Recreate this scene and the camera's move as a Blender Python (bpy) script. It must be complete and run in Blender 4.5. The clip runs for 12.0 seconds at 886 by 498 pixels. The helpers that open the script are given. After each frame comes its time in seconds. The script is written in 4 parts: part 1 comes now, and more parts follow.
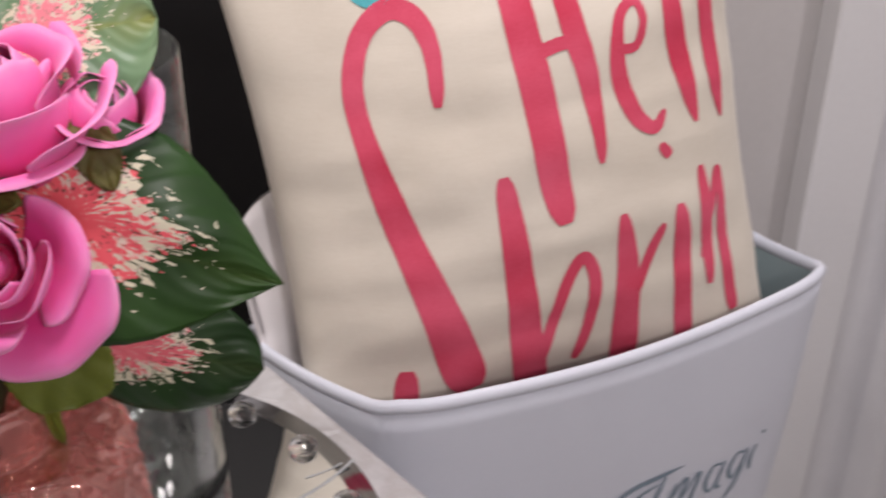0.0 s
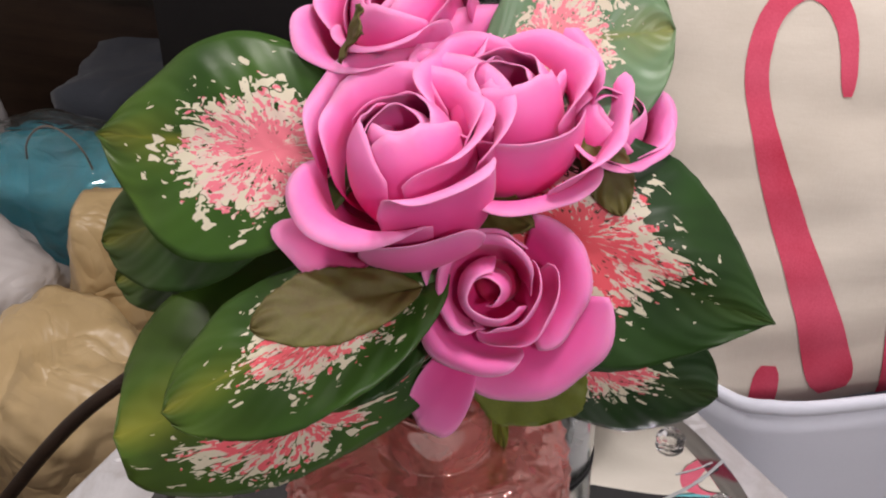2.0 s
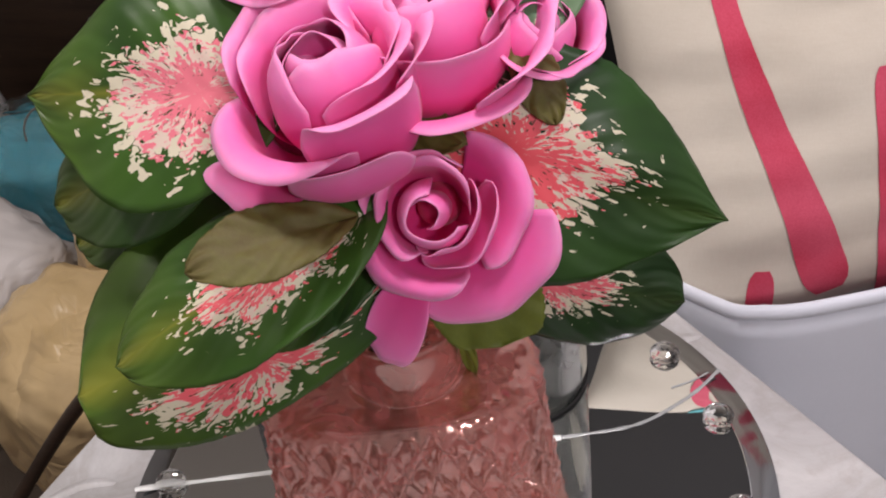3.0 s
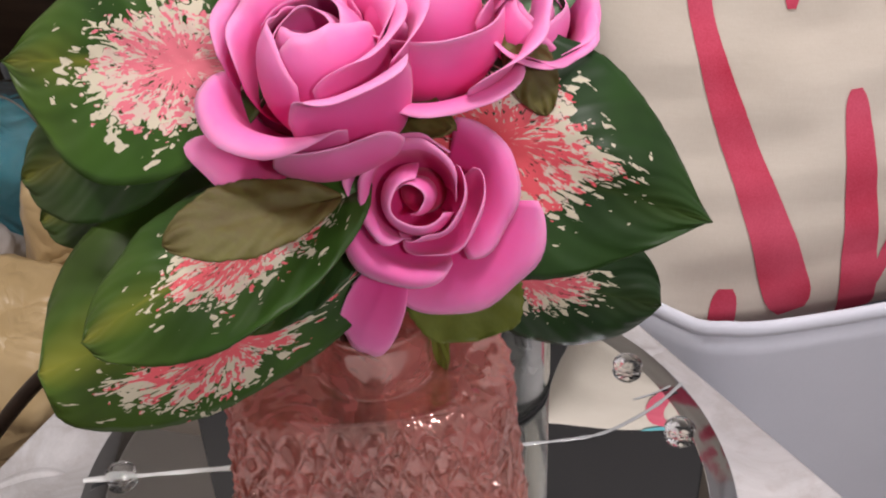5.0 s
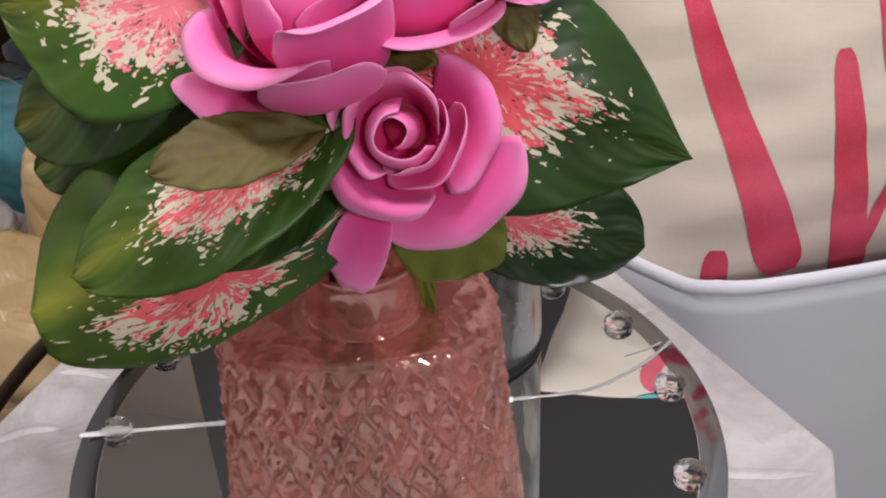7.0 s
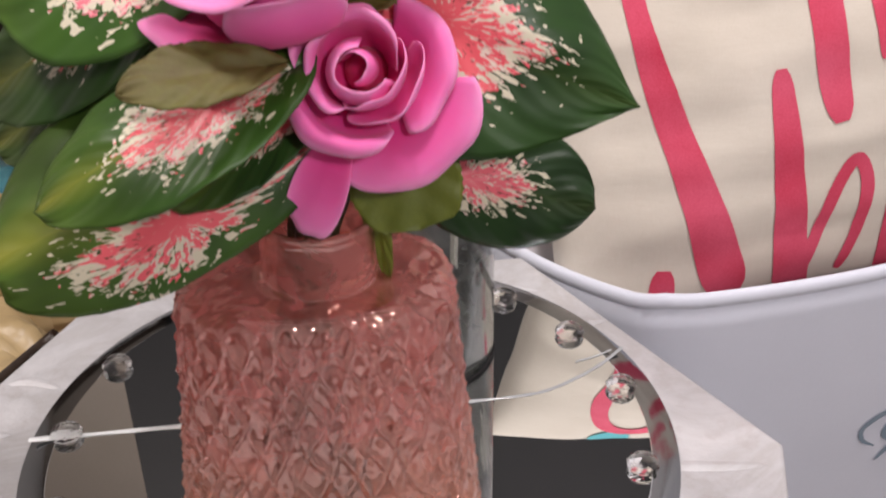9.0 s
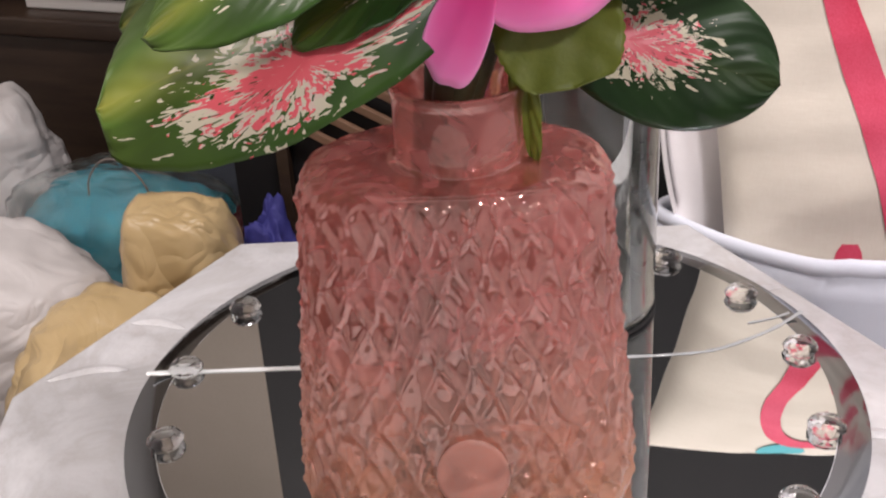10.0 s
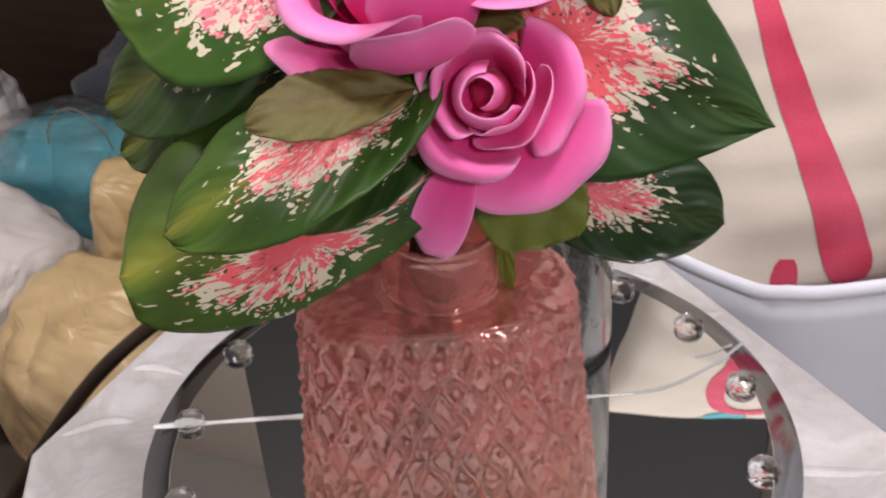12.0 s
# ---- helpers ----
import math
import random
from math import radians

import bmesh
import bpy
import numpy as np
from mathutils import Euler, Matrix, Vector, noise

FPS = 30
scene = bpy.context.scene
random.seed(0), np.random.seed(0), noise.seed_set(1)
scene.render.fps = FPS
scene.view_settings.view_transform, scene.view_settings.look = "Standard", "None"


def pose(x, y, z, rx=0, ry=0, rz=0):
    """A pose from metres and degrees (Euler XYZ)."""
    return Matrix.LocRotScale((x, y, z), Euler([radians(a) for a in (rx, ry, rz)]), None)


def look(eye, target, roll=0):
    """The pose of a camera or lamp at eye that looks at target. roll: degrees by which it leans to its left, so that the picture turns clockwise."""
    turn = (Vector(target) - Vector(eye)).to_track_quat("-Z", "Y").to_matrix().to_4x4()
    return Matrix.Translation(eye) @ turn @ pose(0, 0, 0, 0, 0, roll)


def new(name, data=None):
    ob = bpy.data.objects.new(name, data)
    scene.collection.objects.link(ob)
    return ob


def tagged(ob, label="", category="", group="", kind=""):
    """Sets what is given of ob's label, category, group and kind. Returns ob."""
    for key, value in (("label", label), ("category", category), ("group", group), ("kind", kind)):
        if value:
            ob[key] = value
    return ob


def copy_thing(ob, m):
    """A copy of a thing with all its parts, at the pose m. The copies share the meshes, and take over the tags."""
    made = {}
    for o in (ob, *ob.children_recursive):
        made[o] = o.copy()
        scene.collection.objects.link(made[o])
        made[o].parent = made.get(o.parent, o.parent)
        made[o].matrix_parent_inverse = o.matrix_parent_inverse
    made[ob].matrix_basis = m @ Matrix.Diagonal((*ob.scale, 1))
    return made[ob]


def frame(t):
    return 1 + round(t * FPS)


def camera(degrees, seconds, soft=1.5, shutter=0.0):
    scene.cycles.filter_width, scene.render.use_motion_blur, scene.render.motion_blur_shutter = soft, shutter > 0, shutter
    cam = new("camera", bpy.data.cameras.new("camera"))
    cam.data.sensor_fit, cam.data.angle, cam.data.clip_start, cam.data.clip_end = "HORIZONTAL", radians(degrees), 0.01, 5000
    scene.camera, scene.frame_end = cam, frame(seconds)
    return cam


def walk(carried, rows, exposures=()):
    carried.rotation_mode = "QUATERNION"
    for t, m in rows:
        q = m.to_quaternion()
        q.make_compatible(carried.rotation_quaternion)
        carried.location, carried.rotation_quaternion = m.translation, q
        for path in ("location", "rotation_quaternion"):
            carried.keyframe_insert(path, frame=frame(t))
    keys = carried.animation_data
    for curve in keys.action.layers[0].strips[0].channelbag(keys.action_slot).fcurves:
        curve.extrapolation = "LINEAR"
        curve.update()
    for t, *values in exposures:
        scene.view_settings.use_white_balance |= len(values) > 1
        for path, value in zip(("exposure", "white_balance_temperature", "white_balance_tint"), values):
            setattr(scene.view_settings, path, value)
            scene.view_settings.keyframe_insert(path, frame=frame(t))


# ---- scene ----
cam = camera(39.8, 12.0, soft=2.0, shutter=0.5)
PATH = [
    (0, (0.368, -0.445, 0.574), (0.229, 1.241, -0.494), 0.4),
    (0.5, (0.363, -0.425, 0.557), (0.083, 1.23, -0.532), -4.0),
    (1, (0.331, -0.389, 0.572), (-0.01, 1.144, -0.667), -1.4),
    (1.5, (0.256, -0.401, 0.586), (-0.162, 1.149, -0.607), 1.2),
    (2, (0.234, -0.412, 0.601), (-0.21, 1.127, -0.596), -0.5),
    (2.5, (0.249, -0.411, 0.594), (-0.162, 1.107, -0.641), -2.9),
    (3, (0.269, -0.403, 0.587), (-0.217, 1.072, -0.673), -7.3),
    (5, (0.254, -0.408, 0.572), (-0.148, 1.109, -0.666), -2.5),
    (5.5, (0.256, -0.41, 0.564), (-0.151, 1.091, -0.693), -2.9),
    (6, (0.259, -0.415, 0.561), (-0.152, 1.082, -0.7), -3.0),
    (6.5, (0.265, -0.421, 0.563), (-0.148, 1.09, -0.68), -2.6),
    (7, (0.267, -0.427, 0.558), (-0.143, 1.083, -0.686), -2.9),
    (9, (0.272, -0.481, 0.504), (-0.071, 1.164, -0.581), -1.1),
    (9.5, (0.273, -0.482, 0.427), (-0.259, 1.138, -0.619), -3.4),
    (10, (0.271, -0.465, 0.39), (-0.339, 1.183, -0.565), -3.4),
    (10.5, (0.279, -0.46, 0.38), (-0.346, 1.202, -0.541), -4.6),
    (11, (0.271, -0.463, 0.423), (-0.343, 1.205, -0.495), -3.7),
    (11.5, (0.264, -0.46, 0.478), (-0.315, 1.162, -0.539), -4.0),
    (12, (0.259, -0.458, 0.531), (-0.24, 1.09, -0.634), -4.0),
]
EXPOSURE = [(0, -0.07), (1.0, -0.02), (2.0, -0.05), (7.0, -0.03), (8.0, 0.03), (9.0, 0.20), (9.5, 0.33), (10.5, 0.43), (11.2, 0.37), (12.0, 0.23)]
walk(cam, [(t, look(eye, target, roll)) for t, eye, target, roll in PATH], EXPOSURE)

# ---------------------------------------------------------------- light
world = bpy.data.worlds.new("room_air")
scene.world = world
world.use_nodes = True
bg = world.node_tree.nodes["Background"]
bg.inputs["Color"].default_value = (1.0, 0.96, 0.93, 1)
bg.inputs["Strength"].default_value = 0.12


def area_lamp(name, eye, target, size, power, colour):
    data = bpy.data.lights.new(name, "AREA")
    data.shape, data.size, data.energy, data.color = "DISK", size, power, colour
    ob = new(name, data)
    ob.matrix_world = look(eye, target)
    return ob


# ceiling lamp out of view, as three discs for more glints on the glass
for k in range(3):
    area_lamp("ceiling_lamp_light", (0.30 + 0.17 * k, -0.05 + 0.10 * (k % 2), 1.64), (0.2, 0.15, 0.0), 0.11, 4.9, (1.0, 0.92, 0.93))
# added fill from the front right, brightens the bin and pillow; no lamp there
area_lamp("front_fill_light", (1.05, -1.25, 1.25), (0.25, 0.2, 0.0), 0.16, 10.0, (1.0, 0.92, 0.93))
# added fill from the left, lifts the bags and left leaves; no lamp there
area_lamp("left_fill_light", (-0.75, 0.05, 1.74), (-0.4, 0.6, 0.0), 0.2, 12.5, (1.0, 0.90, 0.86))


# ---------------------------------------------------------------- materials
def node(nt, kind, **values):
    n = nt.nodes.new(kind)
    for key, v in values.items():
        if key in n.inputs:
            n.inputs[key].default_value = v
    return n


def base_material(name, colour, rough=0.5, metal=0.0):
    m = bpy.data.materials.new(name)
    m.use_nodes = True
    b = m.node_tree.nodes["Principled BSDF"]
    b.inputs["Base Color"].default_value = (*colour, 1)
    b.inputs["Roughness"].default_value = rough
    b.inputs["Metallic"].default_value = metal
    return m, m.node_tree, b


def ramp(nt, fac, stops):
    r = nt.nodes.new("ShaderNodeValToRGB")
    while len(r.color_ramp.elements) < len(stops):
        r.color_ramp.elements.new(0.5)
    for e, (p, c) in zip(r.color_ramp.elements, stops):
        e.position, e.color = p, (*c, 1)
    nt.links.new(fac, r.inputs["Fac"])
    return r.outputs["Color"]


def math_node(nt, op, a, b=None, clamp=False):
    n = nt.nodes.new("ShaderNodeMath")
    n.operation, n.use_clamp = op, clamp
    for k, v in enumerate((a, b)):
        if v is None:
            continue
        if isinstance(v, (int, float)):
            n.inputs[k].default_value = v
        else:
            nt.links.new(v, n.inputs[k])
    return n.outputs[0]


def mix(nt, fac, a, b):
    n = nt.nodes.new("ShaderNodeMix")
    n.data_type = "RGBA"
    for key, v in ((0, fac), (6, a), (7, b)):
        if isinstance(v, (int, float)):
            n.inputs[key].default_value = v
        elif isinstance(v, tuple):
            n.inputs[key].default_value = (*v, 1)
        else:
            nt.links.new(v, n.inputs[key])
    return n.outputs[2]


def noise_tex(nt, scale, detail=3.0, rough=0.5, coords="Object", stretch=None, distort=0.0):
    tc = nt.nodes.new("ShaderNodeTexCoord")
    out = tc.outputs[coords]
    if stretch:
        mp = nt.nodes.new("ShaderNodeMapping")
        mp.inputs["Scale"].default_value = stretch
        nt.links.new(out, mp.inputs["Vector"])
        out = mp.outputs["Vector"]
    n = node(nt, "ShaderNodeTexNoise", Scale=scale, Detail=detail, Roughness=rough, Distortion=distort)
    nt.links.new(out, n.inputs["Vector"])
    return n.outputs["Fac"]


def bump(nt, b, height, strength=0.3, distance=0.001):
    n = node(nt, "ShaderNodeBump", Strength=strength, Distance=distance)
    nt.links.new(height, n.inputs["Height"])
    nt.links.new(n.outputs["Normal"], b.inputs["Normal"])


def two_scale(name, colours, scale, fine, rough, bump_strength=0.2, bump_distance=0.001, stretch=None, metal=0.0):
    """A surface whose tone drifts broadly, with a finer grain and relief on top."""
    m, nt, b = base_material(name, colours[0], rough, metal)
    broad = noise_tex(nt, scale, 3, 0.55, stretch=stretch)
    grain = noise_tex(nt, fine, 4, 0.6, stretch=stretch)
    both = math_node(nt, "ADD", math_node(nt, "MULTIPLY", broad, 0.7), math_node(nt, "MULTIPLY", grain, 0.3))
    nt.links.new(ramp(nt, both, [(0.3, colours[0]), (0.7, colours[1])]), b.inputs["Base Color"])
    bump(nt, b, grain, bump_strength, bump_distance)
    return m


def ramp_value(nt, fac, a0, a1, b0, b1):
    n = node(nt, "ShaderNodeMapRange")
    n.inputs[1].default_value, n.inputs[2].default_value, n.inputs[3].default_value, n.inputs[4].default_value = a0, a1, b0, b1
    nt.links.new(fac, n.inputs[0])
    return n.outputs[0]


def petal_material():
    m, nt, b = base_material("rose_petal_foam", (0.85, 0.16, 0.45), 0.62)
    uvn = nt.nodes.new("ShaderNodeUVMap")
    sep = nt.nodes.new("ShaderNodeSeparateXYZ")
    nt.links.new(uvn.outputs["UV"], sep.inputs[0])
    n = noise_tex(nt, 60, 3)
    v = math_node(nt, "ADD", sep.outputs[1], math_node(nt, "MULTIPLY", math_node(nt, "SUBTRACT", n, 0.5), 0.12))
    # deep foot and pale rim: petal tint, with shade and highlight put into it
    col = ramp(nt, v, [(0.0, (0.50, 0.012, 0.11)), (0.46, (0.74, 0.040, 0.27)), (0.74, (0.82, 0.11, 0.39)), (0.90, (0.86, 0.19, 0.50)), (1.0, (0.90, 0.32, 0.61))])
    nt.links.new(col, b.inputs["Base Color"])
    b.inputs["Subsurface Weight"].default_value = 0.25
    b.inputs["Subsurface Radius"].default_value = (0.006, 0.002, 0.003)
    b.inputs["Sheen Weight"].default_value = 0.12
    h = math_node(nt, "ADD", noise_tex(nt, 45, 3), math_node(nt, "MULTIPLY", noise_tex(nt, 700, 2), 0.12))
    bump(nt, b, h, 0.2, 0.0016)
    return m


def leaf_material(name, green, dark, pink, amount=1.15, centre=(0.24, 0.5), ripe=1.0):
    """Glossy printed leaf: green edge, cream splashes running outwards, pink heart."""
    m, nt, b = base_material(name, green, 0.36)
    b.inputs["Specular IOR Level"].default_value = 0.32
    uvn = nt.nodes.new("ShaderNodeUVMap")
    sep = nt.nodes.new("ShaderNodeSeparateXYZ")
    nt.links.new(uvn.outputs["UV"], sep.inputs[0])
    rnd = nt.nodes.new("ShaderNodeObjectInfo").outputs["Random"]
    s = math_node(nt, "SUBTRACT", sep.outputs[0], centre[0])
    t = math_node(nt, "SUBTRACT", sep.outputs[1], centre[1])
    rib_t = math_node(nt, "ABSOLUTE", math_node(nt, "SUBTRACT", sep.outputs[1], 0.5))
    s1 = math_node(nt, "MULTIPLY", s, 1.55)
    t1 = math_node(nt, "MULTIPLY", t, 2.05)
    r = math_node(nt, "SQRT", math_node(nt, "ADD", math_node(nt, "MULTIPLY", s1, s1), math_node(nt, "MULTIPLY", t1, t1)))
    ang = math_node(nt, "ARCTAN2", t1, s1)

    def polar_noise(ka, kr, scale, detail):
        comb = nt.nodes.new("ShaderNodeCombineXYZ")
        nt.links.new(math_node(nt, "MULTIPLY", ang, ka), comb.inputs[0])
        nt.links.new(math_node(nt, "MULTIPLY", r, kr), comb.inputs[1])
        nt.links.new(math_node(nt, "MULTIPLY", rnd, 37.0), comb.inputs[2])
        n = node(nt, "ShaderNodeTexNoise", Scale=scale, Detail=detail, Roughness=0.6, Distortion=0.5)
        nt.links.new(comb.outputs[0], n.inputs["Vector"])
        return n.outputs["Fac"]

    streak = polar_noise(2.6, 1.7, 2.1, 2.0)
    fine = polar_noise(2.7, 3.4, 2.9, 1.5)
    wide = polar_noise(1.2, 0.8, 1.6, 1.0)
    # cream splashes
    edge = math_node(nt, "ADD", r, math_node(nt, "MULTIPLY", math_node(nt, "SUBTRACT", streak, 0.5), 1.5))
    edge = math_node(nt, "ADD", edge, math_node(nt, "MULTIPLY", math_node(nt, "SUBTRACT", wide, 0.5), 0.7))
    cream = math_node(nt, "LESS_THAN", edge, 0.56 * amount)
    speck = math_node(nt, "MULTIPLY", math_node(nt, "GREATER_THAN", fine, 0.68), math_node(nt, "LESS_THAN", r, 0.80 * amount))
    hole = math_node(nt, "GREATER_THAN", math_node(nt, "ADD", fine, math_node(nt, "MULTIPLY", math_node(nt, "SUBTRACT", 0.5, r), 0.25)), 0.50)
    cream = math_node(nt, "MAXIMUM", math_node(nt, "MULTIPLY", cream, hole), speck)
    pk = math_node(nt, "ADD", r, math_node(nt, "MULTIPLY", math_node(nt, "SUBTRACT", fine, 0.5), 1.0))
    pk = math_node(nt, "ADD", pk, math_node(nt, "MULTIPLY", math_node(nt, "SUBTRACT", wide, 0.5), 0.5))
    pinkf = math_node(nt, "LESS_THAN", pk, 0.42 * amount)
    broad = noise_tex(nt, 22, 2)
    gcol = ramp(nt, broad, [(0.3, dark), (0.7, green)])
    rib = ramp_value(nt, rib_t, 0.0, 0.045, 1.0, 0.0)
    tipw = ramp_value(nt, math_node(nt, "ADD", sep.outputs[0], math_node(nt, "MULTIPLY", broad, 0.3)), 0.70, 1.20, 0.0, 1.0)
    yellow = math_node(nt, "MAXIMUM", math_node(nt, "MULTIPLY", rib, 0.55 * ripe), math_node(nt, "MULTIPLY", tipw, math_node(nt, "MULTIPLY", ramp_value(nt, rib_t, 0.0, 0.22, 1.0, 0.15), 0.8 * ripe)))
    gcol = mix(nt, yellow, gcol, (0.26, 0.25, 0.035))
    col = mix(nt, cream, gcol, (0.66, 0.61, 0.47))
    mott = polar_noise(2.0, 2.4, 5.5, 2.0)
    pcol = mix(nt, math_node(nt, "GREATER_THAN", mott, 0.50), pink, (0.70, 0.56, 0.48))
    deep = math_node(nt, "LESS_THAN", math_node(nt, "ADD", pk, math_node(nt, "MULTIPLY", math_node(nt, "SUBTRACT", streak, 0.5), 0.8)), 0.27)
    pcol = mix(nt, deep, pcol, pink)
    spot = math_node(nt, "MULTIPLY", math_node(nt, "GREATER_THAN", polar_noise(2.6, 3.0, 6.0, 1.0), 0.66), math_node(nt, "GREATER_THAN", r, 0.16))
    pcol = mix(nt, spot, pcol, dark)
    col = mix(nt, pinkf, col, pcol)
    nt.links.new(col, b.inputs["Base Color"])
    vein = math_node(nt, "SINE", math_node(nt, "MULTIPLY", math_node(nt, "ADD", math_node(nt, "MULTIPLY", sep.outputs[0], 1.0), math_node(nt, "MULTIPLY", rib_t, -0.9)), 62.0))
    bump(nt, b, math_node(nt, "ADD", math_node(nt, "MULTIPLY", vein, 0.3), noise_tex(nt, 45, 2)), 0.25, 0.0012)
    return m


def glass_material(name, colour, rough=0.0, ior=1.48):
    m = bpy.data.materials.new(name)
    m.use_nodes = True
    nt = m.node_tree
    b = nt.nodes["Principled BSDF"]
    b.inputs["Base Color"].default_value = (*colour, 1)
    b.inputs["Roughness"].default_value = rough
    b.inputs["IOR"].default_value = ior
    b.inputs["Transmission Weight"].default_value = 1.0
    return m


def marble_material():
    m, nt, b = base_material("marble_print_paper", (0.72, 0.72, 0.73), 0.38)
    big = noise_tex(nt, 9, 6, 0.65, distort=1.2)
    vein = math_node(nt, "ABSOLUTE", math_node(nt, "SUBTRACT", big, 0.5))
    col = ramp(nt, vein, [(0.0, (0.47, 0.46, 0.46)), (0.05, (0.52, 0.515, 0.525)), (0.16, (0.61, 0.605, 0.615))])
    blot = noise_tex(nt, 30, 5, 0.7)
    col = mix(nt, math_node(nt, "MULTIPLY", ramp_value(nt, blot, 0.54, 0.68, 0.0, 1.0), 0.45), col, (0.40, 0.37, 0.36))
    nt.links.new(col, b.inputs["Base Color"])
    bump(nt, b, noise_tex(nt, 24, 5, 0.6), 0.5, 0.005)
    return m


def cloth_material(name, a, bcol, weave=900.0, bump_strength=0.25, wrinkle=0.004):
    m, nt, b = base_material(name, a, 0.9)
    b.inputs["Sheen Weight"].default_value = 0.2
    broad = noise_tex(nt, 7, 3)
    weft = noise_tex(nt, weave, 2, 0.6, stretch=(1.0, 1.0, 0.12))
    warp = noise_tex(nt, weave, 2, 0.6, stretch=(0.12, 0.12, 1.0))
    f = math_node(nt, "ADD", math_node(nt, "MULTIPLY", broad, 0.6), math_node(nt, "MULTIPLY", math_node(nt, "ADD", weft, warp), 0.2))
    nt.links.new(ramp(nt, f, [(0.3, a), (0.7, bcol)]), b.inputs["Base Color"])
    h = math_node(nt, "ADD", math_node(nt, "MULTIPLY", math_node(nt, "ADD", weft, warp), 0.06), noise_tex(nt, 14, 3, 0.5, stretch=(0.5, 0.5, 2.2)))
    bump(nt, b, h, bump_strength, wrinkle)
    return m


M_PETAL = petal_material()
M_LEAF = leaf_material("caladium_leaf_print", (0.056, 0.128, 0.018), (0.022, 0.058, 0.011), (0.80, 0.13, 0.16))
M_LEAF_PALE = leaf_material("pale_caladium_leaf_print", (0.16, 0.27, 0.15), (0.10, 0.20, 0.11), (0.80, 0.25, 0.30))
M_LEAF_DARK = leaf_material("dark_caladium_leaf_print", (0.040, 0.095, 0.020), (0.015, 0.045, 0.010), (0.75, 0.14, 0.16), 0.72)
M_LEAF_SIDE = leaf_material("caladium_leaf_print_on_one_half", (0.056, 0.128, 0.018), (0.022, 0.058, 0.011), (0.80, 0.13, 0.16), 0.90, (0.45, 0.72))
# the right-hand leaves: the same print in much darker greens
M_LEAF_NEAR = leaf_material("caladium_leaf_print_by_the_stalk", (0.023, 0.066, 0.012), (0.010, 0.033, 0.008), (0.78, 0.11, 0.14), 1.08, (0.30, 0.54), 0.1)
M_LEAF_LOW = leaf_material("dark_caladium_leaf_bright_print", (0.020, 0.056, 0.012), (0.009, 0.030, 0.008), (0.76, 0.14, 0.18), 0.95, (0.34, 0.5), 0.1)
M_LEAF_FULL = leaf_material("caladium_leaf_broad_print", (0.056, 0.128, 0.020), (0.022, 0.058, 0.012), (0.78, 0.20, 0.26), 1.25, (0.20, 0.5))
M_OLIVE = two_scale("olive_rose_leaf", ((0.10, 0.13, 0.012), (0.16, 0.19, 0.02)), 30, 300, 0.5, 0.3)
M_BROWN = two_scale("brown_rose_leaf", ((0.075, 0.045, 0.012), (0.12, 0.12, 0.02)), 22, 300, 0.65, 0.3)
M_STEM = two_scale("wire_stem_tape", ((0.020, 0.024, 0.008), (0.06, 0.05, 0.02)), 60, 400, 0.5)
M_PINK_GLASS = glass_material("pink_pressed_glass", (1.0, 0.80, 0.77), 0.0)


